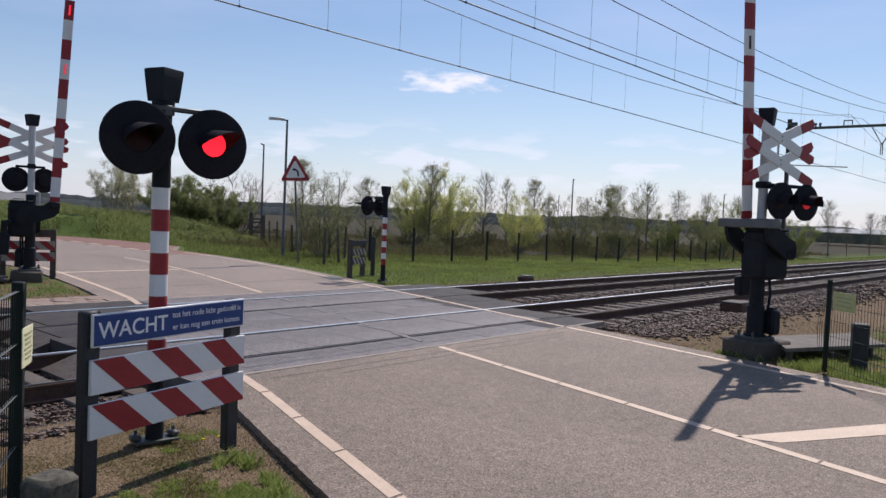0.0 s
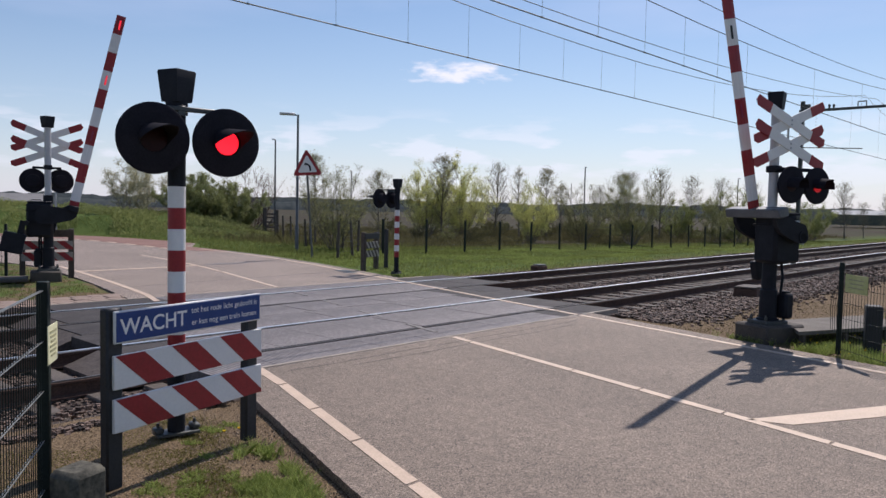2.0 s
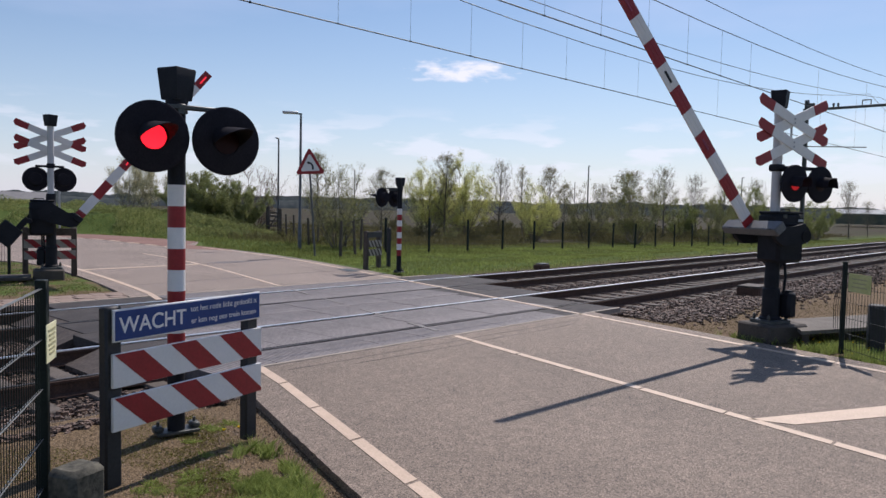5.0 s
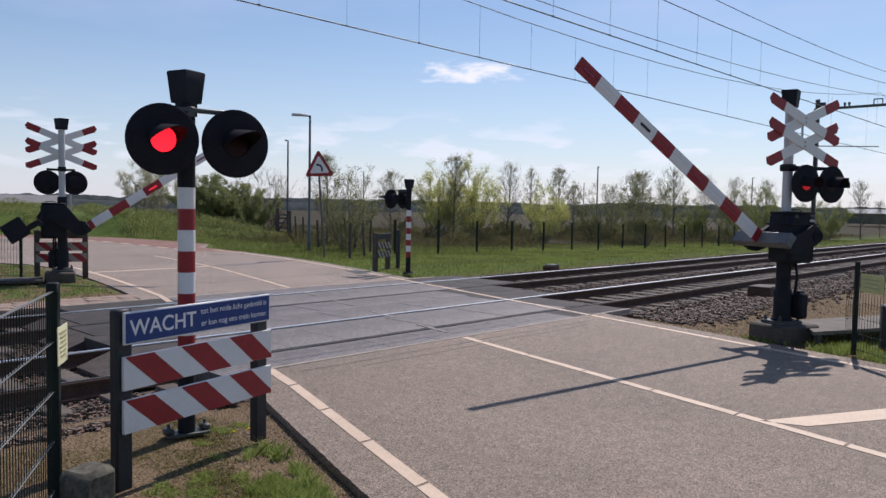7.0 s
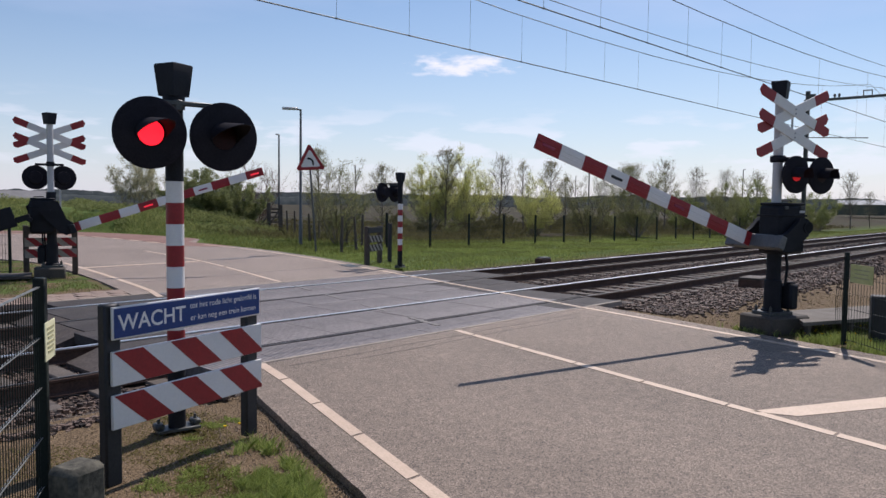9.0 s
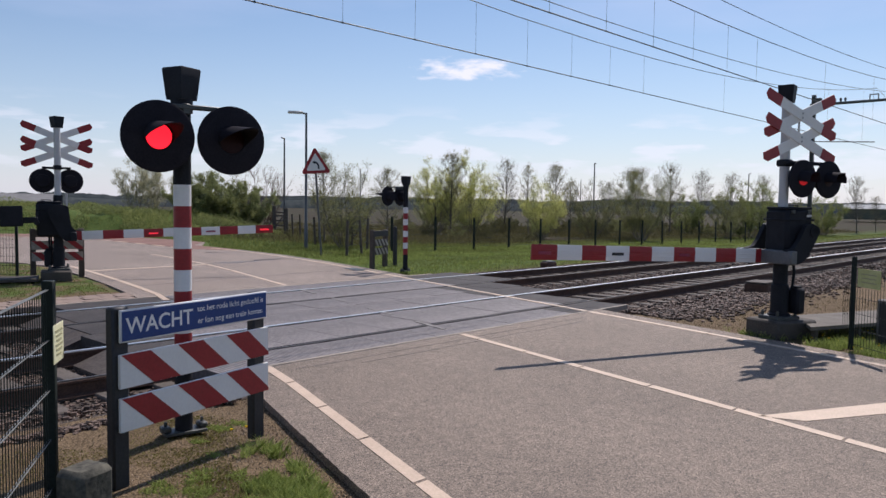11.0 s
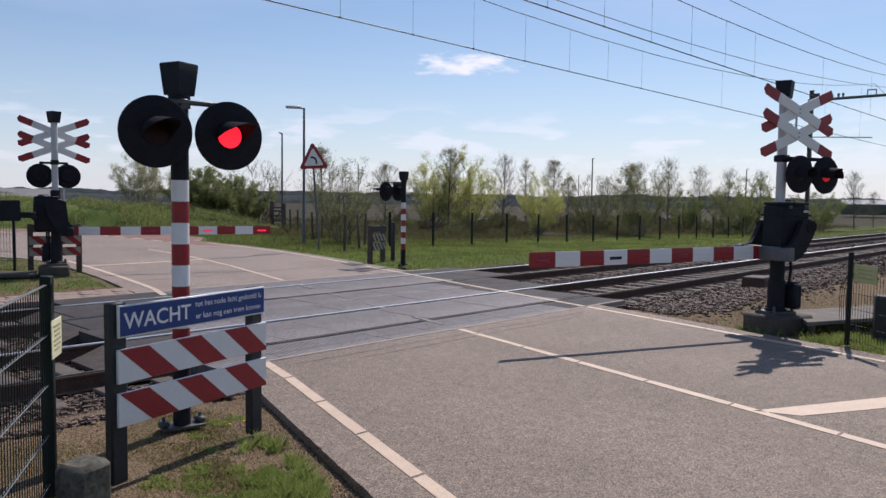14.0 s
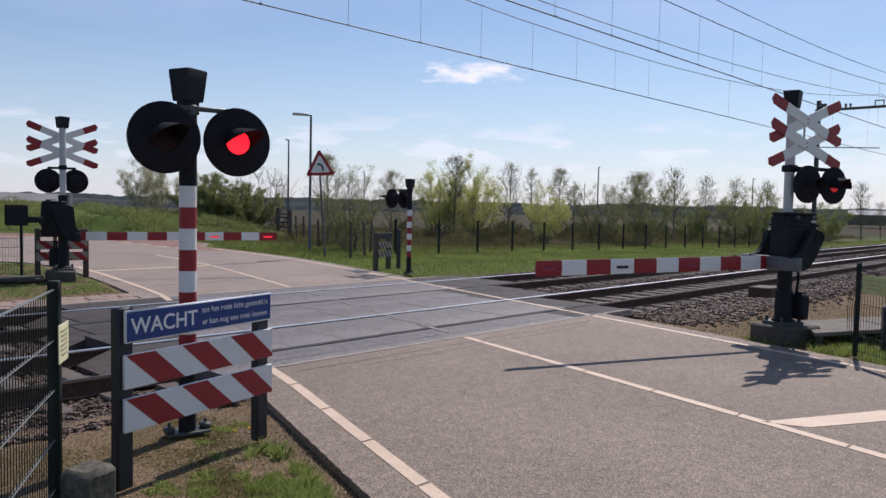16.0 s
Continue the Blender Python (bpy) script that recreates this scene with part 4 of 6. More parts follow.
    if slim:
        arm = Geo().box((aside / 2 - 0.1, 0.1, 2.44), (abs(aside) + 0.2, 0.04, 0.05), 0.006).box((stand, 0, 2.44), (0.17, 0.17, 0.1), 0.02)
    else:
        arm = Geo().box((0, -0.2 - shift / 2, 2.44), (0.05, 0.4 + shift, 0.05), 0.006, turn).box((0, 0, 2.44), (0.16, 0.16, 0.1), 0.01)
    part("lamp_bracket", arm, BLACK, t, "black lamp bracket")
    rail = part("lamp_rail", Geo().box((-shift * 0.25, -0.375 - shift, 2.44), (0.56, 0.03, 0.05), 0.004), BLACK, t, m=turn)
    for s in (-1, 1):
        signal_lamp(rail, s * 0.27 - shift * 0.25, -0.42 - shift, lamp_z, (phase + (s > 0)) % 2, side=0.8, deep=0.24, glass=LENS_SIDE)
    # the turning part: carrier frame, counterweights and the striped boom; lowered, it lies along +x
    # far mast's bar is coloured black for its shaded rear, the near one's grey
    carrier = part("barrier_carrier", Geo().box((ahead, -0.06, bz), (0.13, 0.98 if slim else 0.88, 0.19), 0.015), BLACK if lit else STEEL_CARRIER, t, "grey steel cross bar that carries the barrier", pose(-back, 0, pivot))
    part("axle", Geo().tube([(0, -0.44, 0), (0, 0.38, 0)], 0.055, 14), BLACK, carrier)
    if slim:
        side = [(ahead + 0.06, bz + 0.1), (ahead - 0.07, bz + 0.13), (ahead - 0.16, bz + 0.24), (ahead - 0.22, -0.02), (ahead - 0.27, 0.08), (0.06, 0.11), (-0.05, 0.08), (-0.08, 0.0), (-0.06, -0.1), (0.04, -0.26), (0.16, bz - 0.04), (0.28, bz - 0.09), (ahead + 0.06, bz - 0.09)]
    else:
        side = [(0.33, -0.1 + low), (0.24, 0.0 + low), (0.2, 0.2), (0.08, 0.36 + low / 2), (-0.1, 0.36 + low / 2), (-0.2, 0.14), (-0.14, -0.08), (0.02, -0.2 + low), (0.12, -0.29 + low), (0.33, -0.29 + low)]
    for yy in (-0.38, 0.33):
        part("curved_arm", Geo().prism(side, -0.035, 0.035, pose(0, yy, 0, 90)), BLACK, carrier, "curved black side arm")
        part("arm_boss", Geo().tube([(0, yy - 0.05, 0), (0, yy + 0.05, 0)], 0.085, 16), BLACK, carrier, "round boss of the axle")
    hub = (-back, -0.46, pivot) if slim else (-0.4, -0.5, pivot + 0.1 + low)
    mass = Geo().box((-0.52, 0, 0.0), (0.28, 0.14, 0.3), 0.02).box((-0.22, 0, 0.0), (0.44, 0.05, 0.1), 0.01) if slim else Geo().box((-0.45, 0, 0.15), (0.42, 0.16, 0.42), 0.02).box((-0.12, 0, 0.06), (0.3, 0.06, 0.12), 0.01)
    weight = part("counterweight", mass, BLACK, t, "square black counterweight on its arm", pose(*hub))
    part("weight_shaft", Geo().tube([(hub[0], hub[1] - 0.06, hub[2]), (hub[0], -0.14, hub[2])], 0.05, 12), BLACK, t)
    if not slim:
        tail = [(-0.08, 0.3), (-0.3, 0.34), (-0.42, 0.28), (-0.44, 0.0), (-0.34, -0.2), (-0.12, -0.2)]
        part("counterweight", Geo().prism(tail, -0.05, 0.05, pose(0, 0.33, 0, 90)), BLACK, carrier, "short black counterweight")
    foot = ahead + 0.06
    boom = part("boom", Geo().box((ahead, 0, bz), (0.1, 0.04, 0.15), 0.01), BLACK, carrier, "striped barrier boom", pose(0, -0.09 if slim else 0.0, 0))
    n = 10
    w = (reach - foot - 0.11) / n
    ends = [foot] + [reach - w * (n - i) for i in range(n + 1)]
    for i in range(n + 1):
        x0, x1 = ends[i], ends[i + 1]
        seg = Geo()
        sect = [(-0.011, -0.094), (-0.014, -0.06), (-0.013, 0.05), (-0.007, 0.096), (0.007, 0.096), (0.013, 0.05), (0.014, -0.06), (0.011, -0.094)]
        vs = [(x, a, bz + b) for x in (x0, x1) for a, b in sect]
        k = len(sect)
        seg.add(vs, [tuple(range(k)), tuple(range(k, 2 * k))] + [(j, (j + 1) % k, k + (j + 1) % k, k + j) for j in range(k)])
        for zz in (-0.035, 0.02):
            for sy in (-1, 1):
                seg.box(((x0 + x1) / 2, sy * 0.0135, bz + zz), (x1 - x0, 0.006, 0.014), 0.002)
        part("stripe", seg, (SIGN_RED, SIGN_WHITE)[i % 2], boom, ("red stripe", "white stripe")[i % 2])
        if i in (4, 7, 10):
            xm, long = (x0 + x1) / 2, (x1 - x0) * 0.5
            lamp = part("boom_lamp", Geo().box((xm, 0.0, bz - 0.008), (long, 0.044, 0.036), 0.004), LAMP_RED if lit and i == 10 else POST_PLASTIC if i == 7 and not lit else LAMP_DULL, boom, "small red barrier lamp")
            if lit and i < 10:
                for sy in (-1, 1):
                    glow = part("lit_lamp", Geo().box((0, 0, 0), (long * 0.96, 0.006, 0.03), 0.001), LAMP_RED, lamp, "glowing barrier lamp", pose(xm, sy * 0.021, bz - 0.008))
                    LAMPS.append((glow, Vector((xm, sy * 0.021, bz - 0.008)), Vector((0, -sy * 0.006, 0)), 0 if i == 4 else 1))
    return carrier, weight


STUB = material("mossy_concrete", (0.03, 0.03, 0.025), (0.14, 0.13, 0.1), 0.9, grain=30, stain=6, bump=0.5)
CONCRETE_DARK = material("stained_concrete", (0.035, 0.03, 0.025), (0.095, 0.08, 0.067), 0.85, grain=50, stain=4, bump=0.25)
SLAB = material("weathered_slab", (0.085, 0.074, 0.062), (0.19, 0.168, 0.14), 0.9, grain=40, stain=3, bump=0.3)
STEEL_CARRIER = material("carrier_grey", (0.09, 0.095, 0.1), (0.15, 0.155, 0.16), 0.5, 0.2, grain=50, stain=5, bump=0.05)


def facing(x, y, dx, dy, z=0.0):
    """A pose at (x, y) whose own x axis points along (dx, dy)."""
    return pose(x, y, z, 0, 0, math.degrees(math.atan2(dy, dx)))


# ---- boards and fences ----
def striped_board(parent, x0, x1, z0, z1, y, lean, n=5, ground=None, stripe=None):
    """A white board with slanting red stripes."""
    b = part("board", Geo().box(((x0 + x1) / 2, y, (z0 + z1) / 2), (x1 - x0, 0.024, z1 - z0), 0.003), ground or SIGN_WHITE, parent, "striped board")
    pitch = (x1 - x0) / n * 2 * 0.83
    h = z1 - z0 - 0.004
    x = x0 + 0.008
    while x < x1 - 0.05:
        a, c = x, x + pitch / 2
        poly = [(a, z1 - 0.002), (min(c, x1), z1 - 0.002), (min(c + lean * h, x1 - 0.001), z0 + 0.002), (min(a + lean * h, x1 - 0.001), z0 + 0.002)]
        if c + lean * h > x1:
            k = max(0.0, (x1 - c) / (lean * h)) if c < x1 else 0.0
            poly = [(a, z1 - 0.002), (min(c, x1 - 0.001), z1 - 0.002), (x1 - 0.001, z1 - 0.002 - k * h), (x1 - 0.001, z0 + 0.002), (min(a + lean * h, x1 - 0.002), z0 + 0.002)]
        part("red_stripe", Geo().prism(poly, 0, 0.002, pose(0, y - 0.0125, 0, 90)), stripe or SIGN_RED, b)
        x += pitch


def wait_board():
    """The barrier board with the blue notice in front of the near signal."""
    t = thing("warning_board", facing(-5.765, -3.24, 1.22, 0.3, -0.02), "red and white striped fence board with a blue warning sign", "warning board", "striped warning boards")
    for x, top in ((0.0, 1.155), (1.22, 1.135)):
        part("post", Geo().box((x, 0.042, top / 2), (0.12, 0.075, top), 0.012), POST_PLASTIC, t, "square dark post")
    s = part("sign_plate", Geo().box((0.625, -0.012, 1.035), (1.3, 0.02, 0.205), 0.004), SIGN_WHITE, t, "blue sign plate with white lettering and border")
    part("blue_field", Geo().box((0.625, -0.0235, 1.035), (1.278, 0.004, 0.185), 0.001), SIGN_BLUE, s)
    lettering("WACHT", 0.535, 0.012, -0.026, 1.03, LETTER, s, "white capital letter", 0.012)
    lettering("tot het rode licht gedoofd is", 0.645, 0.585, -0.026, 1.078, LETTER, s, "small white letter", 0.004)
    lettering("er kan nog een trein komen", 0.63, 0.592, -0.026, 0.995, LETTER, s, "small white letter", 0.004)
    for z0, z1 in ((0.645, 0.86), (0.37, 0.585)):
        striped_board(t, -0.03, 1.29, z0, z1, -0.012, 1.15)
    return t


def mesh_fence(name, x0, y0, x1, y1, h, label, post_pitch=2.5, step=0.05, rows=0.2, post=0.06, rod=0.003, z=0.0, extra=0.1, category="fence", group="mesh fences", rods=FENCE_GREEN):
    """Welded-mesh panels between posts, from one place to another."""
    run = Vector((x1 - x0, y1 - y0)).length
    t = thing(name, facing(x0, y0, x1 - x0, y1 - y0, z), label, category, group)
    n = max(1, round(run / post_pitch))
    for i in range(n + 1):
        part("post", Geo().box((run * i / n, 0, (h + extra) / 2), (post, post, h + extra), 0.006), FENCE_GREEN, t, "dark fence post")
    for i in range(n):
        a, b = run * i / n + post / 2, run * (i + 1) / n - post / 2
        g = Geo()
        k = int((b - a) / step)
        for j in range(1, k):
            x = a + (b - a) * j / k
            g.tube([(x, 0, 0.06), (x, 0, h)], rod, 4, False)
        zz = 0.08
        while zz <= h + 0.001:
            for yy in (-rod * 2, rod * 2):
                part("cross_wire", Geo().tube([(a, yy, zz), (b, yy, zz)], rod * 1.1, 4, False), rods, t, "horizontal wire of the mesh")
            zz += rows
        part("mesh_panel", g, FENCE_GREEN, t, "upright wires of the mesh")
    return t


# ---- plants ----
def tree_mesh(seed, height, stems, width, boughs, leaf, leaves, wood, leaf_mat):
    """Trunk and crown of one tree or shrub, foot at the origin: tapered limbs, fine twigs and loose small leaves. width: the crown's, as a share of the height."""
    rng = random.Random(seed)
    woodgeo = Geo()
    tips = []
    half = width * height / 2

    def limb(p, d, length, r, n, seg, bend, sway):
        """A tapered limb that bends upwards; gives its points."""
        pts, rad, q = [p], [r], p
        for i in range(n):
            d = (d + Vector((rng.gauss(0, sway), rng.gauss(0, sway), bend / n))).normalized()
            q = q + d * (length / n)
            pts.append(q)
            rad.append(max(0.003, r * (1 - 0.85 * (i + 1) / n)))
        woodgeo.tube(pts, rad, seg, False)
        return pts, rad

    def along(pts, f):
        n = len(pts) - 1
        i = min(n - 1, int(f * n))
        return pts[i].lerp(pts[i + 1], f * n - i), (pts[i + 1] - pts[i]).normalized()

    def twigs(pts, length, r, count, level):
        for k in range(count):
            base, d = along(pts, rng.uniform(0.15, 1.0))
            side = Vector((rng.gauss(0, 1), rng.gauss(0, 1), rng.gauss(0.35, 0.6))).normalized()
            sub, _ = limb(base, (d * 0.8 + side * 0.75).normalized(), length * rng.uniform(0.5, 1.15), r, 2, 3, 0.25, 0.1)
            tips.extend(sub[1:])
            if level:
                twigs(sub, length * 0.5, r * 0.7, 3, level - 1)

    if stems == 1:
        trunk, rad = limb(Vector((0, 0, -0.1)), Vector((rng.gauss(0, 0.02), rng.gauss(0, 0.02), 1)), height * 0.96, 0.012 * height, 9, 7, 0.0, 0.018)
        for k in range(boughs):
            f = 0.2 + 0.76 * (k + rng.uniform(-0.4, 0.4)) / boughs
            u = (f - 0.16) / 0.84
            reach = half * (max(0.05, math.sin(math.pi * min(1.0, 0.1 + 0.9 * u ** 0.75))) ** 0.75) * rng.uniform(0.7, 1.15)
            a = 2.4 * k + rng.uniform(-0.4, 0.4)
            base, _ = along(trunk, f)
            rise = 0.45 + 0.9 * u
            pts, _ = limb(base, Vector((math.cos(a), math.sin(a), rise)).normalized(), reach * math.hypot(1, rise) * 0.85, 0.0042 * height * (1.1 - 0.7 * u), 4, 4, 0.45, 0.07)
            tips.extend(pts[2:])
            twigs(pts, reach * 0.42, 0.0016 * height, 6, 1)
    else:
        for k in range(stems):
            a = 2.4 * k + rng.uniform(-0.3, 0.3)
            u = math.sqrt((k + 0.5) / stems)
            out = u * half * rng.uniform(0.75, 1.1)
            tall = height * (math.sqrt(max(0.1, 1 - 0.72 * u * u))) * rng.uniform(0.88, 1.05)
            d = Vector((math.cos(a) * out * 1.15, math.sin(a) * out * 1.15, tall * 0.85)).normalized()
            pts, _ = limb(Vector((math.cos(a) * 0.1, math.sin(a) * 0.1, -0.1)), d, math.hypot(out, tall) * 0.93, 0.0065 * height, 6, 5, 0.22, 0.06)
            for j in range(boughs):
                base, dd = along(pts, rng.uniform(0.16, 0.98))
                b_ = rng.uniform(0, 6.283)
                sub, _ = limb(base, (dd * 0.7 + Vector((math.cos(b_), math.sin(b_), 0.35)) * 0.7).normalized(), height * rng.uniform(0.12, 0.24), 0.0026 * height, 3, 3, 0.3, 0.1)
                tips.extend(sub[1:])
                twigs(sub, height * 0.085, 0.0014 * height, 4, 1)
    nr = np.random.default_rng(seed)
    tip = np.array([tuple(p) for p in tips])
    pick = tip[nr.integers(0, len(tip), leaves)] + nr.normal(0, 0.021 * height, (leaves, 3))
    pick[:, 2] = np.maximum(pick[:, 2], 0.12)
    e1, e2 = nr.normal(size=(leaves, 3)), nr.normal(size=(leaves, 3))
    e1 /= np.linalg.norm(e1, axis=1)[:, None]
    e2 /= np.linalg.norm(e2, axis=1)[:, None]
    sz = leaf * nr.uniform(0.5, 1.3, (leaves, 1))
    v = np.stack((pick - e1 * sz, pick + e2 * sz * 0.45, pick + e1 * sz, pick - e2 * sz * 0.45), 1)
    f = np.arange(leaves * 4).reshape(-1, 4)
    return woodgeo.mesh("trunk", wood), soup("crown", v.reshape(-1, 3), f, leaf_mat)


KINDS = {
    "pale": (4.0, 8, 0.8, 9, 0.04, 15000, BARK, LEAF_PALE, "small tree in pale blossom on the bank"),
    "bush": (3.0, 16, 1.35, 10, 0.045, 36000, BARK, LEAF_BUSH, "dense round green bush on the bank"),
    "red": (4.4, 9, 1.1, 20, 0.04, 2600, RED_BARK, LEAF_DULL, "bare reddish-twigged small tree"),
    "thin": (5.0, 1, 0.45, 32, 0.034, 6800, TWIG_DARK, LEAF_DULL, "slender young tree just coming into leaf"),
    "grey": (4.0, 12, 1.2, 11, 0.032, 15000, TWIG_DARK, LEAF_OLIVE, "grey-green many-stemmed willow shrub"),
    "wil": (4.8, 13, 0.9, 11, 0.036, 34000, TWIG, LEAF_WILLOW, "tall willow shrub with fresh green leaves"),
    "yel": (4.4, 14, 0.95, 11, 0.036, 36000, BARK, LEAF_WILLOW, "bright yellow-green willow shrub"),
    "bare": (5.2, 1, 0.55, 40, 0.03, 3600, TWIG_DARK, LEAF_DULL, "bare young tree with an upright crown"),
    "pale2": (5.4, 1, 0.36, 28, 0.034, 3600, TWIG, LEAF_PALE, "slender pale-leaved young tree"),
    "olive": (4.2, 12, 0.95, 11, 0.035, 24000, TWIG, LEAF_OLIVE, "olive-green shrub behind the fence"),
    "dull": (5.2, 1, 0.6, 36, 0.035, 9500, TWIG, LEAF_DULL, "young tree with dull brown-green buds"),
    "green": (3.8, 13, 1.25, 11, 0.037, 28000, TWIG, LEAF_GREEN, "leafy green shrub behind the fence"),
    "scrub": (2.4, 12, 1.5, 8, 0.045, 9000, TWIG_DARK, LEAF_SCRUB, "low brown-twigged scrub in the rough land"),
    "bushy": (2.4, 12, 1.5, 8, 0.045, 11000, TWIG_DARK, LEAF_OLIVE, "low olive-green bush in the rough land"),
}
TREES = [
    ("pale", 14.7, 38.4, 3.6), ("bush", 15.3, 34.4, 2.7), ("bush", 18.4, 34.0, 3.1), ("bush", 16.9, 34.6, 3.3), ("red", 21.0, 36.0, 4.6), ("pale", 12.9, 37.1, 3.5),
    ("thin", 14.3, 20.6, 4.5), ("grey", 12.7, 17.2, 3.9), ("thin", 19.2, 21.6, 4.0), ("wil", 30.3, 28.7, 5.3), ("yel", 33.7, 28.5, 5.4), ("thin", 30.1, 27.1, 5.9),
    ("bare", 39.0, 29.6, 6.1), ("pale2", 42.1, 29.5, 6.1), ("thin", 40.5, 25.7, 5.7), ("yel", 32.1, 21.0, 3.6), ("thin", 48.4, 29.7, 4.8), ("grey", 37.9, 20.8, 4.5),
    ("bare", 54.2, 29.4, 5.0), ("olive", 33.3, 14.5, 4.4), ("dull", 40.4, 19.0, 5.1), ("bare", 52.6, 22.4, 6.4), ("green", 55.5, 22.1, 3.7), ("bare", 58.2, 22.0, 6.0),
    ("bare", 55.8, 18.4, 5.6), ("green", 38.0, 10.0, 3.9), ("olive", 34.3, 9.7, 3.0), ("bare", 57.7, 16.7, 5.5), ("olive", 45.7, 9.9, 3.1), ("green", 48.6, 8.9, 3.3),
    ("bare", 61.1, 10.1, 5.3), ("bare", 57.9, 7.9, 3.5), ("bare", 60.6, 6.9, 4.2), ("dull", 63.2, 6.2, 4.0),
]


def plant_trees():
    first = {}
    rng = random.Random(77)
    belt = []
    for _ in range(80):
        y = rng.uniform(18.5, 60)
        x = rng.uniform(18 + 0.75 * (y - 15), 56 + 1.3 * (y - 15))
        belt.append((rng.choice(("scrub", "scrub", "bushy")), x, y, rng.uniform(0.6, 1.5)))
    for i, (kind, x, y, h) in enumerate(TREES + belt):
        std, stems, spread, twigs, leaf, leaves, wood, leaf_mat, label = KINDS[kind]
        word = "bush" if kind == "bush" else "shrub" if stems > 2 else "tree"
        if x > 20 and y < 16.5:
            k = 24.4 / (y + 7.9)
            x, y, h = -7.8 + (x + 7.8) * k, 16.5, 1.8 + (h - 1.8) * k
        z = land(x, y) - 0.03
        m = pose(x, y, z, 0, 0, 47 * i) @ Matrix.Scale(h / std, 4)
        if kind not in first:
            t = thing(word, m, label, word, word + "s in the rough land")
            trunk, crown = tree_mesh(len(first) + 11, std, stems, spread, twigs, leaf, leaves, wood, leaf_mat)
            part("trunk", trunk, None, t, "thin trunk with limbs and twigs")
            part("crown", crown, None, t, "loose small leaves")
            first[kind] = t
        else:
            c = copy_thing(first[kind], m)
            c.matrix_basis = m


def blades(name, count, region, keep, height, width, material_, label, seed, lean=0.35):
    """Grass: single bent blades strewn over a region."""
    rng = np.random.default_rng(seed)
    x0, x1, y0, y1 = region
    x, y = rng.uniform(x0, x1, count), rng.uniform(y0, y1, count)
    ok = np.array([keep(a, b) for a, b in zip(x.tolist(), y.tolist())], bool)
    x, y = x[ok], y[ok]
    n = len(x)
    z = np.array([land(a, b) for a, b in zip(x.tolist(), y.tolist())]) - 0.01
    h = height * rng.uniform(0.35, 1.25, n)
    w = width * rng.uniform(0.6, 1.3, n)
    a, b = rng.uniform(0, 6.283, n), rng.uniform(0, 6.283, n)
    le = lean * h * rng.uniform(0.2, 1.4, n)
    p = np.stack((x, y, z), 1)
    s = np.stack((np.cos(a) * w / 2, np.sin(a) * w / 2, np.zeros(n)), 1)
    mid = p + np.stack((np.cos(b) * le * 0.3, np.sin(b) * le * 0.3, h * 0.55), 1)
    top = p + np.stack((np.cos(b) * le, np.sin(b) * le, h), 1)
    v = np.stack((p - s, p + s, mid + s * 0.7, top, mid - s * 0.7), 1)
    solid(name, soup(name, v.reshape(-1, 3), np.arange(n * 5).reshape(-1, 5), material_), None, label, "grass", kind="stuff")


def clumped(x, y, scale, cut, shift=0.0):
    return noise.noise((x * scale + shift, y * scale, 5.3)) > cut


def off_road(x, y, gap=0.05):
    return not (on_road(x - gap, y) or on_road(x + gap, y))


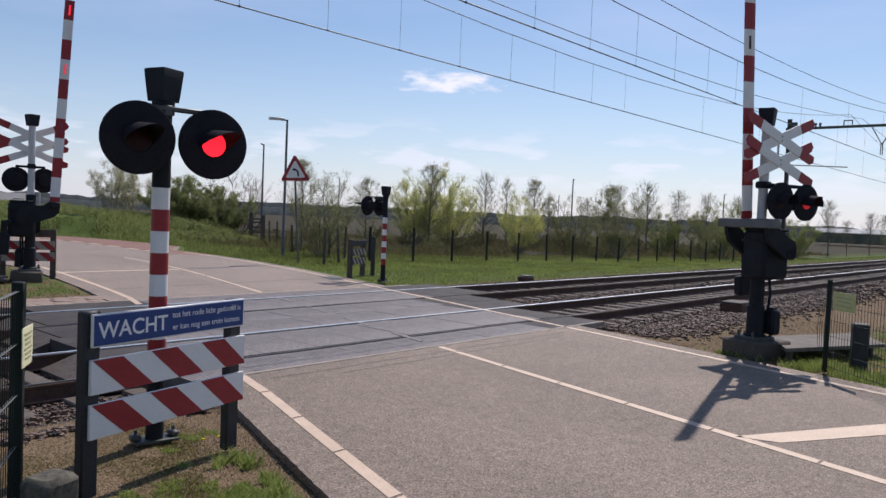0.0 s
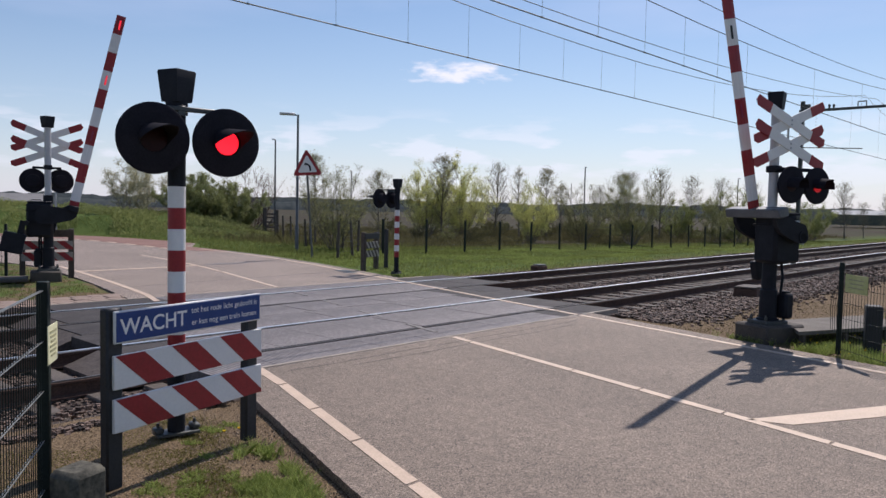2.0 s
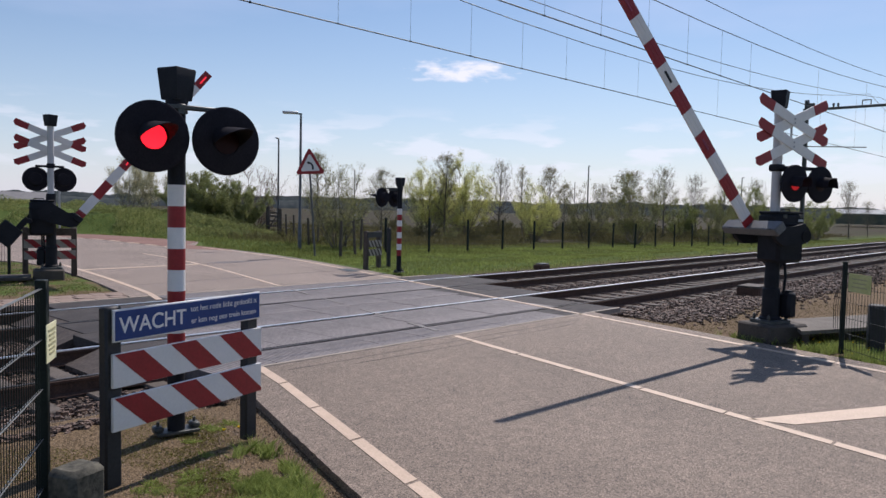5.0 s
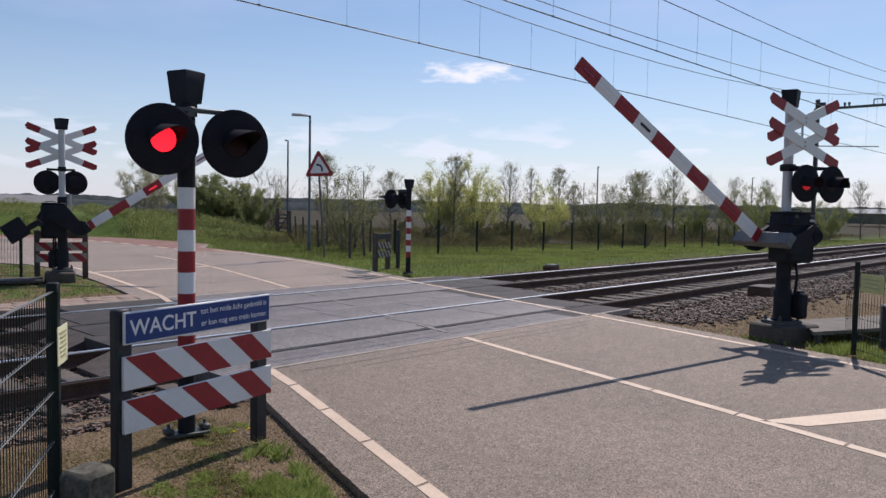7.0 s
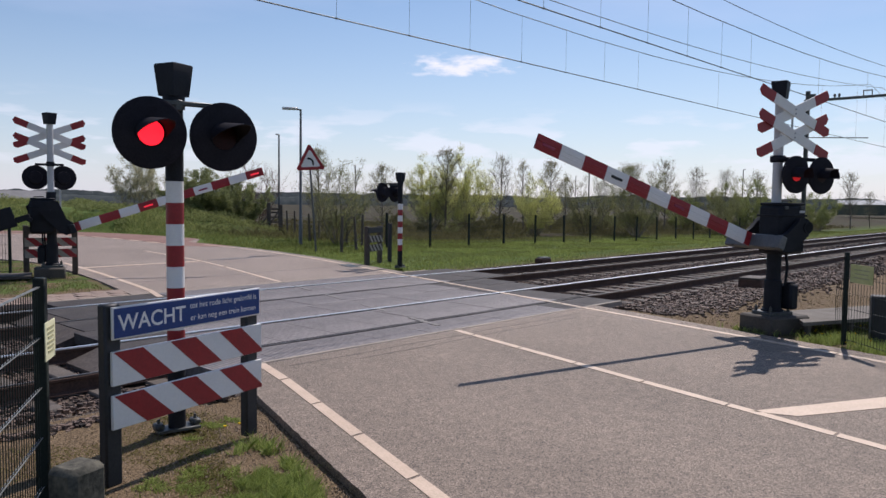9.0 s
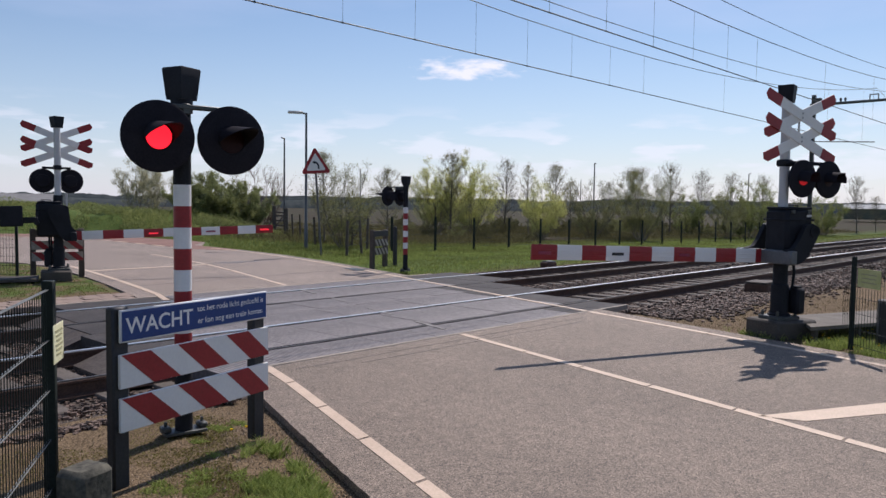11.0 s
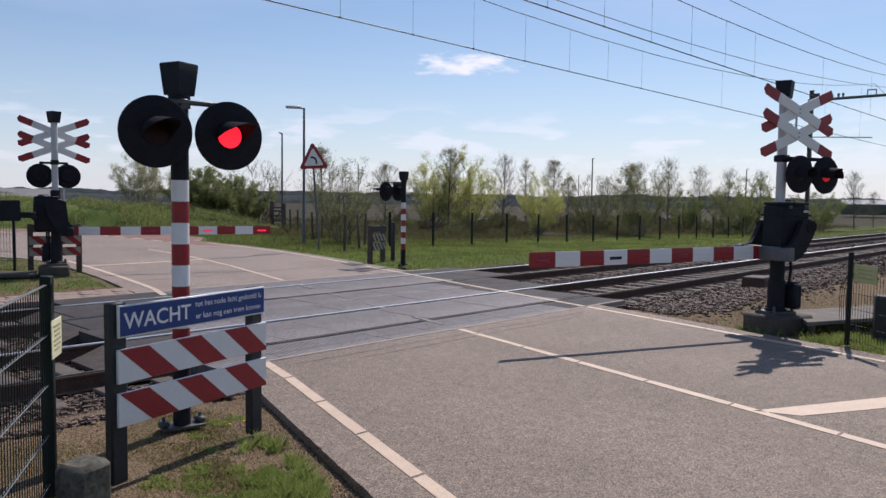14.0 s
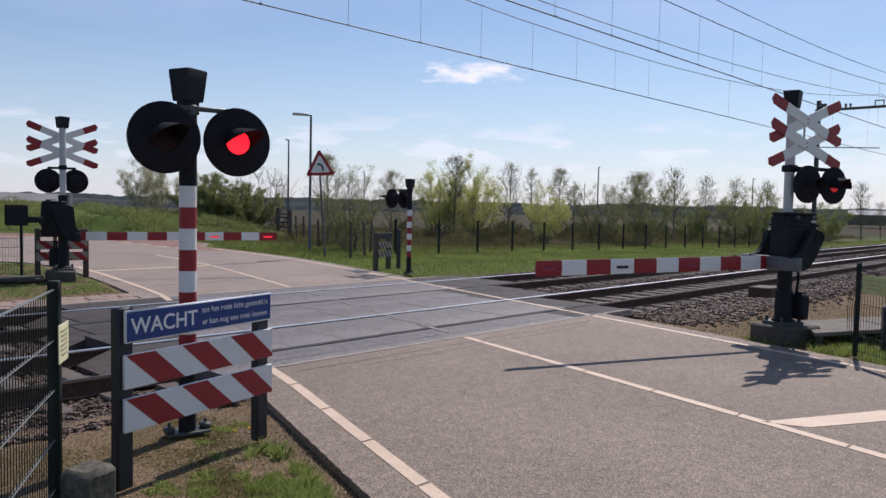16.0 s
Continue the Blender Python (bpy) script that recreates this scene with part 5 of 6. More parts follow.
def meadow():
    near_left = lambda x, y: off_road(x, y, 0.45) and y < -3.6 - 0.5 * noise.noise((x, y, 1)) and clumped(x, y, 1.3, 0.08 - 0.16 * (-y - 3.5))
    blades("grass_verge", 60000, (-15, -4.0, -15.0, -1.7), near_left, 0.085, 0.006, GRASS, "short spring grass in patches on the soil", 1)
    blades("dry_grass", 9000, (-8.5, -4.0, -8.0, -1.6), lambda x, y: off_road(x, y, 0.4) and y < -1.9, 0.035, 0.004, DRY_GRASS, "withered grass on the worn verge", 2, 0.9)
    tufts = [(-4.67, -3.2, 0.12), (-4.76, -3.12, 0.08), (-4.6, -3.03, 0.06), (-4.52, -3.28, 0.07), (-4.86, -3.2, 0.06), (-4.7, -3.62, 0.12), (-4.74, -3.9, 0.16), (-4.95, -4.1, 0.2)]
    weeds = [(-5.33, -3.36, 0.12), (-5.6, -3.42, 0.12), (-4.62, -2.43, 0.12), (-4.42, -2.38, 0.1), (-5.0, -3.05, 0.07), (-5.45, -3.6, 0.14), (-5.1, -3.5, 0.09), (-4.95, -2.7, 0.06), (-5.8, -3.0, 0.08)]

    def among(spots, x, y):
        return off_road(x, y, 0.16) and any(math.hypot(x - a, y - b) < r * (0.75 + 1.1 * noise.noise((x * 11, y * 11, 2)) + 0.5 * noise.noise((x * 31, y * 31, 7))) for a, b, r in spots)

    blades("grass_tufts", 60000, (-6.3, -4.2, -5.2, -2.2), lambda x, y: among(tufts, x, y), 0.1, 0.0055, GRASS_FRESH, "fresh green tufts of grass round the posts", 21, 0.8)
    blades("weeds", 60000, (-6.3, -4.2, -4.2, -2.2), lambda x, y: among(weeds, x, y), 0.028, 0.009, GRASS_FRESH, "low broad-leaved weeds on the worn soil", 26, 1.6)
    lawn = lambda x, y: (off_road(x, y, 0.24) and y < -3.42 - 0.16 * noise.noise((x * 3, y * 3, 4)) - 0.32 * smooth(-4.95, -5.5, x) and noise.noise((x * 4.1, y * 4.1, 9)) > 0.22 - 0.75 * (-3.45 - 0.32 * smooth(-4.95, -5.5, x) - y))
    blades("grass_lawn", 150000, (-6.6, -4.3, -5.6, -3.2), lawn, 0.055, 0.005, GRASS_FRESH, "dense short fresh grass on the verge", 22, 0.8)
    moss = lambda x, y: off_road(x, y, 0.3) and y < -2.0 and clumped(x, y, 2.2, -0.08, 4)
    blades("moss", 60000, (-6.6, -4.0, -4.2, -2.0), moss, 0.016, 0.011, MOSS, "flat dry moss and clover on the worn soil", 23, 1.6)
    right = lambda x, y: x > right_line(y) + 0.5 + 0.25 * noise.noise((x * 2, y * 2, 8)) and y < -3.5 - 0.3 * (x - 3) + 0.6 * noise.noise((x, y, 2))
    blades("grass_verge", 26000, (1.5, 12, -9, -2.2), right, 0.09, 0.007, GRASS, "tufty grass beside the road", 3)
    fringe = lambda x, y: right_line(y) + 0.43 + 0.12 * noise.noise((x * 3, y * 3, 1)) < x < right_line(y) + 1.15 + 0.5 * noise.noise((x * 1.7, y * 1.7, 3)) and clumped(x, y, 2.5, -0.15 if y < -3.6 else 0.2, 2)
    blades("grass_fringe", 60000, (1.2, 4.6, -7.5, -2.6), fringe, 0.11, 0.008, GRASS_FRESH, "lush grass and weeds along the road edge", 28, 0.6)
    blades("dry_grass", 12000, (2.5, 9, -5, -1.7), lambda x, y: x > right_line(y) + 0.45, 0.035, 0.006, DRY_GRASS, "withered grass on the worn soil", 29, 1.2)
    blades("dry_grass", 5000, (2.5, 16, -8, -2.4), lambda x, y: x > right_line(y) + 0.5, 0.05, 0.007, DRY_GRASS, "withered grass and stalks", 4, 0.8)
    far = lambda x, y: off_road(x, y, 0.3) and y > 6.4 + 0.25 * noise.noise((x, y, 4))
    lush = lambda x, y: far(x, y) and clumped(x, y, 0.55, 0.02, 3)
    blades("grass_meadow", 70000, (5.5, 40, 6.2, 15), lush, 0.09, 0.016, GRASS_FRESH, "fresh green patches in the meadow", 25)
    blades("grass_meadow", 80000, (5.5, 30, 6.2, 19), far, 0.07, 0.016, GRASS, "green meadow between track and fence", 5)
    blades("grass_meadow", 50000, (30, 75, 6.2, 19), far, 0.09, 0.03, GRASS, "green meadow between track and fence", 6)
    blades("grass_meadow", 30000, (6, 20, 12, 34), lambda x, y: off_road(x, y, 0.3), 0.13, 0.022, GRASS, "rough grass beside the bend", 7)
    blades("dry_grass", 45000, (12, 70, 11, 40), lambda x, y: y > 16.0 and off_road(x, y, 0.5) and clumped(x, y, 0.35, -0.1), 0.26, 0.018, BRUSH, "withered grass behind the fence", 8, 0.3)
    blades("undergrowth", 90000, (13, 90, 17, 46), lambda x, y: off_road(x, y, 0.5) and (x > 18 or y < 27) and clumped(x, y, 0.22, -0.15, 9), 0.42, 0.02, BRUSH, "low brown undergrowth and brambles behind the fence", 18, 0.9)
    blades("grass_island", 16000, (-9, 0.2, 6.85, 15), lambda x, y: off_road(x, y, 0.2) and clumped(x, y, 1.2, -0.2, 6), 0.06, 0.013, GRASS, "short grass round the far mast", 9)
    blades("dry_grass", 9000, (-9, 0.2, 6.85, 15), lambda x, y: off_road(x, y, 0.2), 0.05, 0.012, DRY_GRASS, "withered grass round the far mast", 27, 0.8)
    blades("scrub", 170000, (-16, 20, 28, 48), lambda x, y: off_road(x, y, 0.6) and bank(x, y) > 0.06 and clumped(x, y, 0.5, -0.12, 2), 0.22, 0.026, SCRUB, "overgrown scrub of brambles on the bank", 10, 0.8)
    rng = random.Random(5)
    flowers = Geo()
    for i in range(60):
        if i < 2:
            x, y = rng.uniform(-5.0, -4.6), rng.uniform(-3.2, -2.7)
        else:
            x, y = rng.uniform(2.6, 4.5), rng.uniform(-6.5, -3.6)
            if x < right_line(y) + 0.6:
                continue
        if off_road(x, y, 0.2):
            z = land(x, y) + rng.uniform(0.05, 0.12)
            flowers.tube([(x, y, z - 0.012), (x, y, z)], [0.006, 0.014], 6)
    solid("dandelions", flowers, DANDELION, "scattered yellow dandelion heads in the grass", "flowers", kind="stuff")


def brambles():
    """Low leafy clumps that cover the bank."""
    rng = np.random.default_rng(31)
    vs = []
    for k in range(230):
        x, y = rng.uniform(-14, 19), rng.uniform(29, 46)
        if bank(x, y) < 0.2 or not off_road(x, y, 0.8):
            continue
        r = rng.uniform(0.25, 0.85)
        n = int(330 * r / 0.6)
        d = rng.normal(size=(n, 3))
        d /= np.linalg.norm(d, axis=1)[:, None]
        d[:, 2] = np.abs(d[:, 2])
        p = d * r * rng.uniform(0.55, 1.05, (n, 1)) * np.array((1.4, 1.4, 0.62)) + np.array((x, y, land(x, y) - 0.05))
        e1, e2 = rng.normal(size=(n, 3)), rng.normal(size=(n, 3))
        e1 /= np.linalg.norm(e1, axis=1)[:, None]
        e2 /= np.linalg.norm(e2, axis=1)[:, None]
        sz = 0.05 * rng.uniform(0.5, 1.3, (n, 1))
        vs.append(np.stack((p - e1 * sz, p + e2 * sz * 0.6, p + e1 * sz, p - e2 * sz * 0.6), 1).reshape(-1, 3))
    v = np.concatenate(vs)
    solid("brambles", soup("brambles", v, np.arange(len(v)).reshape(-1, 4), BRAMBLE), None, "tangled low brambles covering the bank", "brambles", kind="stuff")


BRAMBLE = foliage("bramble_leaf", (0.09, 0.11, 0.04), (0.33, 0.36, 0.15), 0.45)


def far_woods():
    """The low line of woods on the horizon."""
    for name, radius, base, h, seed, dens in (("far_woods", 420, 2.6, 4.6, 3, 260), ("far_woods", 330, 0.6, 3.4, 4, 200)):
        vs, fs = [], []
        n = 900
        for i in range(n):
            a = radians(-25 + 135 * i / n)
            k = 0.55 + 0.45 * noise.noise((a * 9, seed, 0)) + 0.22 * noise.noise((a * 60, seed, 1)) + 0.12 * noise.noise((a * 260, seed, 2))
            top = base + h * max(0.12, k)
            for rr, z in ((radius, -1.0), (radius + 3, top * 0.6), (radius + 8, top)):
                vs.append((rr * math.cos(a), rr * math.sin(a), z))
        for i in range(n - 1):
            for j in range(2):
                fs.append((3 * i + j, 3 * i + 3 + j, 3 * i + 4 + j, 3 * i + 1 + j))
        solid(name, Geo().add(vs, fs), WOODS, "hazy line of distant woods on the horizon", "woods", kind="stuff")


# blue-grey base colour has the distance haze mixed into it
WOODS = material("far_woods", (0.045, 0.056, 0.06), (0.1, 0.11, 0.105), 1.0, grain=0.35, stain=0.03, bump=0, spec=0.0)


# ---- roadside things ----
def street_lamp(x, y, h, arm=(-0.55, 0.38), label="grey street lamp with a short arm", r=0.06):
    t = thing("street_lamp", pose(x, y, land(x, y)), label, "street lamp", "street lamps")
    part("column", Geo().tube([(0, 0, -0.1), (0, 0, 1.0), (0, 0, 1.02), (0, 0, h)], [r * 1.25, r * 1.25, r, r * 0.7], 10), LAMP_STEEL, t, "tapered steel column")
    d = Vector((arm[0], arm[1], 0.06))
    part("arm", Geo().tube([(0, 0, h - 0.03), tuple(d * 0.35 + Vector((0, 0, h - 0.03)))], r * 0.5, 8), LAMP_STEEL, t)
    q = d.normalized()
    m = facing(0, 0, q.x, q.y, h - 0.02)
    part("luminaire", Geo().box((0.42, 0, 0.03), (0.62, 0.2, 0.1), 0.03, m), POLE_GREY, t, "flat pale lamp head")


def bend_sign():
    t = thing("road_sign", pose(8.2, 12.9, -0.03, 0, 0, -20) @ pose(0, 0, 0, 0, -4.2), "triangular red-rimmed sign warning of a bend", "road sign")
    part("pole", Geo().tube([(0, 0, -0.1), (0, 0, 3.05)], 0.035, 10), LAMP_STEEL, t, "slightly leaning pole")

    def tri(r, y0, y1):
        return Geo().prism([(r * math.cos(a), r * math.sin(a)) for b in (90, 210, 330) for a in [radians(b - 4), radians(b + 4)]], y0, y1, pose(0, -0.05, 3.12, 90))

    p = part("plate", tri(0.54, 0, 0.012), SIGN_RED, t, "red rim of the triangle")
    part("field", tri(0.36, 0.013, 0.016), SIGN_WHITE, p, "white field")
    arc = [(0.09, -0.13), (0.09, -0.02), (0.06, 0.05), (0.0, 0.09), (-0.05, 0.1)]
    g = Geo()
    for (a, b), (c, d) in zip(arc, arc[1:]):
        v = Vector((c - a, d - b)).normalized() * 0.003
        nrm = Vector((-v.y, v.x)).normalized() * 0.03
        g.prism([(a - nrm.x - v.x, b - nrm.y - v.y), (c - nrm.x + v.x, d - nrm.y + v.y), (c + nrm.x + v.x, d + nrm.y + v.y), (a + nrm.x - v.x, b + nrm.y - v.y)], 0.0165, 0.019, pose(0, -0.05, 3.1, 90))
    g.prism([(-0.04, 0.15), (-0.04, 0.04), (-0.12, 0.1)], 0.0165, 0.019, pose(0, -0.05, 3.1, 90))
    part("arrow", g, BLACK, p, "black bent arrow")


def striped_hoarding(name, m, width, h, label, back=False, narrow=0.0):
    """Two posts with two striped boards and a plain top plate."""
    t = thing(name, m, label, "warning board", "striped warning boards")
    for x in (0.0, width):
        part("post", Geo().box((x, 0.0, h / 2 - 0.05), (0.12, 0.12, h + 0.1), 0.01), WOOD, t, "dark weathered post")
    k = h / 1.14
    part("top_plate", Geo().box((width / 2, -0.07, 1.03 * k), (width + 0.1, 0.02, 0.17 * k), 0.004), POST_PLASTIC if narrow else WOOD, t, "dark top plate")
    for z0, z1 in ((0.66 * k, 0.86 * k), (0.4 * k, 0.6 * k)):
        striped_board(t, -0.03, width + 0.03, z0, z1, -0.075, 1.15 if not narrow else 0.8, 5 if not narrow else 7, WOOD if narrow else BOARD_SHADE, BOARD_SHADE if narrow else SIGN_RED)
    return t


def field_fence():
    """Dark posts with thin wires along the far meadow."""
    t = thing("field_fence", Matrix(), "long fence of dark posts and thin wire netting", "fence", "wire fences")
    spots = [(14.56 + 2.361 * i, 13.6 - 0.046 * i) for i in range(-1, 15)]
    for i, (x, y) in enumerate(spots):
        z = land(x, y)
        part("post", Geo().box((0, 0, 0.6), (0.08, 0.08, 1.6), 0.008), FENCE_GREEN, t, m=pose(x, y, z, random.uniform(-1, 1), random.uniform(-1, 1)))
    for k in range(7):
        z = 0.12 + 0.17 * k
        part("wire", Geo().tube([(x, y - 0.045, land(x, y) + 0.06 + z) for x, y in spots], 0.0045, 4, False), DARK_STEEL, t)
    t2 = thing("wire_fence", Matrix(), "fence of rough posts and netting beside the bend", "fence", "wire fences")
    rough = [(8.95, 12.45), (10.6, 13.6), (12.0, 14.9), (13.93, 15.6), (13.3, 17.4), (13.2, 19.86), (14.0, 20.6), (15.89, 24.69), (16.31, 25.93), (18.2, 29.4)]
    for i, (x, y) in enumerate(rough):
        z = land(x, y)
        h = (1.27, 1.25, 1.3, 1.25, 1.2, 1.25, 1.35, 1.3, 1.3, 1.25)[i]
        part("post", Geo().tube([(0, 0, -0.1), (0, 0, h)], [0.055, 0.045], 8), WOOD, t2, m=pose(x, y, z, random.uniform(-3, 3), random.uniform(-3, 3)))
    for k in range(6):
        z = 0.2 + 0.18 * k
        part("wire", Geo().tube([(x, y, land(x, y) + z) for x, y in rough], 0.004, 4, False), DARK_STEEL, t2)
    gate = thing("field_gate", facing(18.9, 31.5, 0.72, -0.2), "weathered wooden gate between two posts", "gate")
    for x, h in ((0.0, 1.55), (0.75, 1.42)):
        part("gate_post", Geo().box((x, 0, h / 2 - 0.1), (0.2, 0.2, h + 0.2), 0.02), WOOD, gate)
    for z in (0.35, 0.65, 0.95, 1.15):
        part("gate_rail", Geo().box((0.37, 0, z), (0.6, 0.05, 0.1), 0.01), WOOD, gate)
    part("gate_brace", Geo().box((0.37, -0.05, 0.7), (0.08, 0.03, 1.0), 0.01, pose(0.37, 0, 0.7, 0, 35) @ pose(-0.37, 0, -0.7)), WOOD, gate)
    part("gate_brace", Geo().box((-0.35, 0, 0.4), (0.07, 0.07, 1.1), 0.01, pose(-0.35, 0, 0.4, 0, 38) @ pose(0.35, 0, -0.4)), WOOD, gate, "slanting prop")


def small_things():
    # concrete stub beside the near fence
    g = Geo().box((0, 0, 0.1), (0.25, 0.22, 0.36), 0.035)
    solid("concrete_stub", g, STUB, "stained short concrete marker post in the grass", "concrete post", m=pose(-6.1, -3.5, 0.0, 0, 0, 20))
    # notice on the near fence post
    n = thing("fence_notice", facing(-6.2, -3.24, 0.55, 0.84, 0.93), "pale yellow notice fixed to the fence post", "notice")
    part("plate", Geo().box((0.13, -0.03, 0.015), (0.22, 0.006, 0.23), 0.002), NOTICE, n, "pale yellow plate")
    for i in range(6):
        part("text_bar", Geo().box((0.13, -0.035, 0.09 - i * 0.028), (0.15 - 0.02 * (i % 3), 0.003, 0.012), 0), NOTICE_INK, n)
    # fence, platform, notice and cabinet beside the near barrier mast
    mesh_fence("mesh_fence", 2.84, -5.1, 1.98, -6.06, 1.1, "low dark mesh fence beside the barrier mast", 1.29, 0.055, 0.2, 0.05, 0.0024)
    loose = thing("loose_mesh", facing(2.84, -5.1, 0.67, 0.745), "torn end of wire mesh beyond the fence post", "wire mesh")
    for k in range(4):
        part("wire", Geo().tube([(0.05 + 0.045 * k, 0, 0.3), (0.055 + 0.045 * k, 0.01, 0.6), (0.04 + 0.05 * k, -0.01, 0.95 - 0.06 * k)], 0.003, 4, False), FENCE_GREEN, loose)
    for z in (0.28, 0.45, 0.62, 0.8):
        part("wire", Geo().tube([(0.02, 0.003, z), (0.13, 0.004, z + 0.01), (0.2, -0.01, z - 0.02)], 0.003, 4, False), FENCE_GREEN, loose)
    n = thing("fence_notice", facing(2.8, -5.14, -0.67, -0.745, 0.945), "faded green-yellow notice on the mesh fence", "notice")
    part("plate", Geo().box((0.27, -0.012, 0.0), (0.44, 0.006, 0.23), 0.002), NOTICE_DULL, n, "faded plate")
    for i in range(3):
        part("text_bar", Geo().box((0.27, -0.0165, 0.05 - i * 0.05), (0.3 - 0.04 * (i % 2), 0.003, 0.014), 0), NOTICE_INK, n)
    p = thing("service_platform", facing(3.18, -4.0, -0.94, 0.34), "flat weathered service platform on short legs", "platform")
    part("slab", Geo().prism([(-0.07, 0.55), (-0.87, -0.33), (-2.9, -0.2), (-2.1, 0.7)], 0.15, 0.2), SLAB, p, "worn slab")
    for x, y in ((-0.22, 0.5), (-1.05, 0.56), (-1.9, 0.6), (-1.0, -0.2), (-2.3, -0.12)):
        part("leg", Geo().box((x, y, 0.05), (0.07, 0.07, 0.24), 0.01), CONCRETE_DARK, p)
    solid("cable_cabinet", Geo().box((0, 0, 0.3), (0.24, 0.2, 0.7), 0.02), POST_PLASTIC, "dark narrow cabinet behind the mesh fence", "cabinet", m=pose(3.6, -5.32, -0.05, 0, 0, 20))
    # track-side boxes
    r = thing("track_box", pose(9.0, -1.66, -0.16, 0, 0, 2), "dark steel box with a weathered lid beside the rail", "track equipment", "track boxes")
    part("case", Geo().box((0, 0, 0.16), (0.72, 0.5, 0.36), 0.03), RAIL_RUST, r, "rusty steel case")
    part("lid", Geo().box((-0.03, 0, 0.355), (0.66, 0.46, 0.04), 0.016), SLEEPER, r, "weathered lid")
    part("rod", Geo().tube([(-0.36, 0.1, 0.12), (-1.3, 0.75, 0.06)], 0.022, 6), RAIL_RUST, r, "thin rusty rod to the rail")
    part("rod", Geo().tube([(-0.36, -0.06, 0.1), (-1.5, 0.5, 0.04)], 0.022, 6), RAIL_RUST, r, "thin rusty rod to the rail")
    r = thing("track_box", pose(12.3, 6.35, -0.2, 0, 0, 0), "low dark box beside the far rail", "track equipment", "track boxes")
    part("case", Geo().box((0, 0, 0.1), (0.55, 0.3, 0.16), 0.03), RAIL_RUST, r)
    part("lid", Geo().box((0.03, 0, 0.19), (0.42, 0.26, 0.05), 0.02), DARK_STEEL, r, "weathered lid")
    # far left: platform wall and thin marker pole
    p = thing("service_platform", facing(-1.42, 9.86, 0.94, -0.34), "low concrete service platform beside the far mast", "platform")
    part("slab", Geo().box((-1.6, -0.2, 0.06), (2.4, 0.8, 0.07), 0.01), CONCRETE_DARK, p, "dark slab")
    for x in (-0.6, -2.6):
        part("leg", Geo().box((x, -0.2, 0.0), (0.1, 0.6, 0.1), 0.01), CONCRETE_DARK, p)
    solid("marker_pole", Geo().tube([(0, 0, -0.1), (0, 0, 2.9)], 0.05, 8), STEEL, "thin grey pole standing beside the road", "pole", m=pose(6.8, 31.6, land(6.8, 31.6)))
    # bitumen patch, drain grate, joint and two thin dark lines on the road
    solid("bitumen_patch", Geo().prism([(4.3 + 0.75 * math.cos(a) * (1 + 0.15 * math.sin(3 * a)), 11.9 + 0.22 * math.sin(a)) for a in [i * 0.5236 for i in range(12)]], -0.01, 0.003), RUBBER, "dark bitumen repair patch on the asphalt", "road patch", kind="structure")
    solid("drain_grate", Geo().box((0, 0, 0.0), (0.9, 0.35, 0.02), 0.004), DARK_STEEL, "dark drain grate at the road edge", "drain", kind="structure", m=pose(right_line(7.9) - 0.1, 7.9, 0.0, 0, 0, 70))
    for k, y in enumerate((-1.22, -1.5)):
        pts = [(x / 4, y + 0.03 * noise.noise((x * 0.3, k, 0)) + 0.05 * k) for x in range(-12 + 3 * k, 12 - 2 * k)]
        solid("wavy_line", strip(pts, [(x, yy + 0.018) for x, yy in pts], -0.01, 0.002), WAVY_LINE, "thin dark wavy line on the asphalt", "road joint", kind="structure")
    solid("road_joint", Geo().prism([(-1.2, 7.55), (4.8, 7.95), (4.8, 7.99), (-1.2, 7.59)], -0.01, 0.002), RUBBER, "dark sealed joint across the road", "road joint", kind="structure")


WAVY_LINE = material("wavy_line_dark", (0.06, 0.05, 0.043), (0.12, 0.1, 0.085), 0.7, grain=60, stain=4, bump=0.1)
NOTICE_DULL = material("faded_notice", (0.42, 0.43, 0.16), (0.56, 0.56, 0.26), 0.6, grain=30, stain=5, bump=0.02)


def paver_strip():
    root = thing("paver_strip", Matrix(), "row of grey-brown pavers edging the grass island", "pavers", kind="structure")
    me = Geo().box((0, 0, 0), (0.29, 0.29, 0.1), 0.012).mesh("paver", CLAY)
    for i in range(26):
        for j in range(3):
            x, y = -1.72 - 0.3 * i + 0.1 * j, 5.86 + 0.3 * j - 0.004 * i * (i % 3)
            part("paver", me, None, root, m=pose(x, y, -0.045 + random.uniform(-0.006, 0.01), random.uniform(-1.5, 1.5), random.uniform(-1.5, 1.5), random.uniform(-2, 2)))


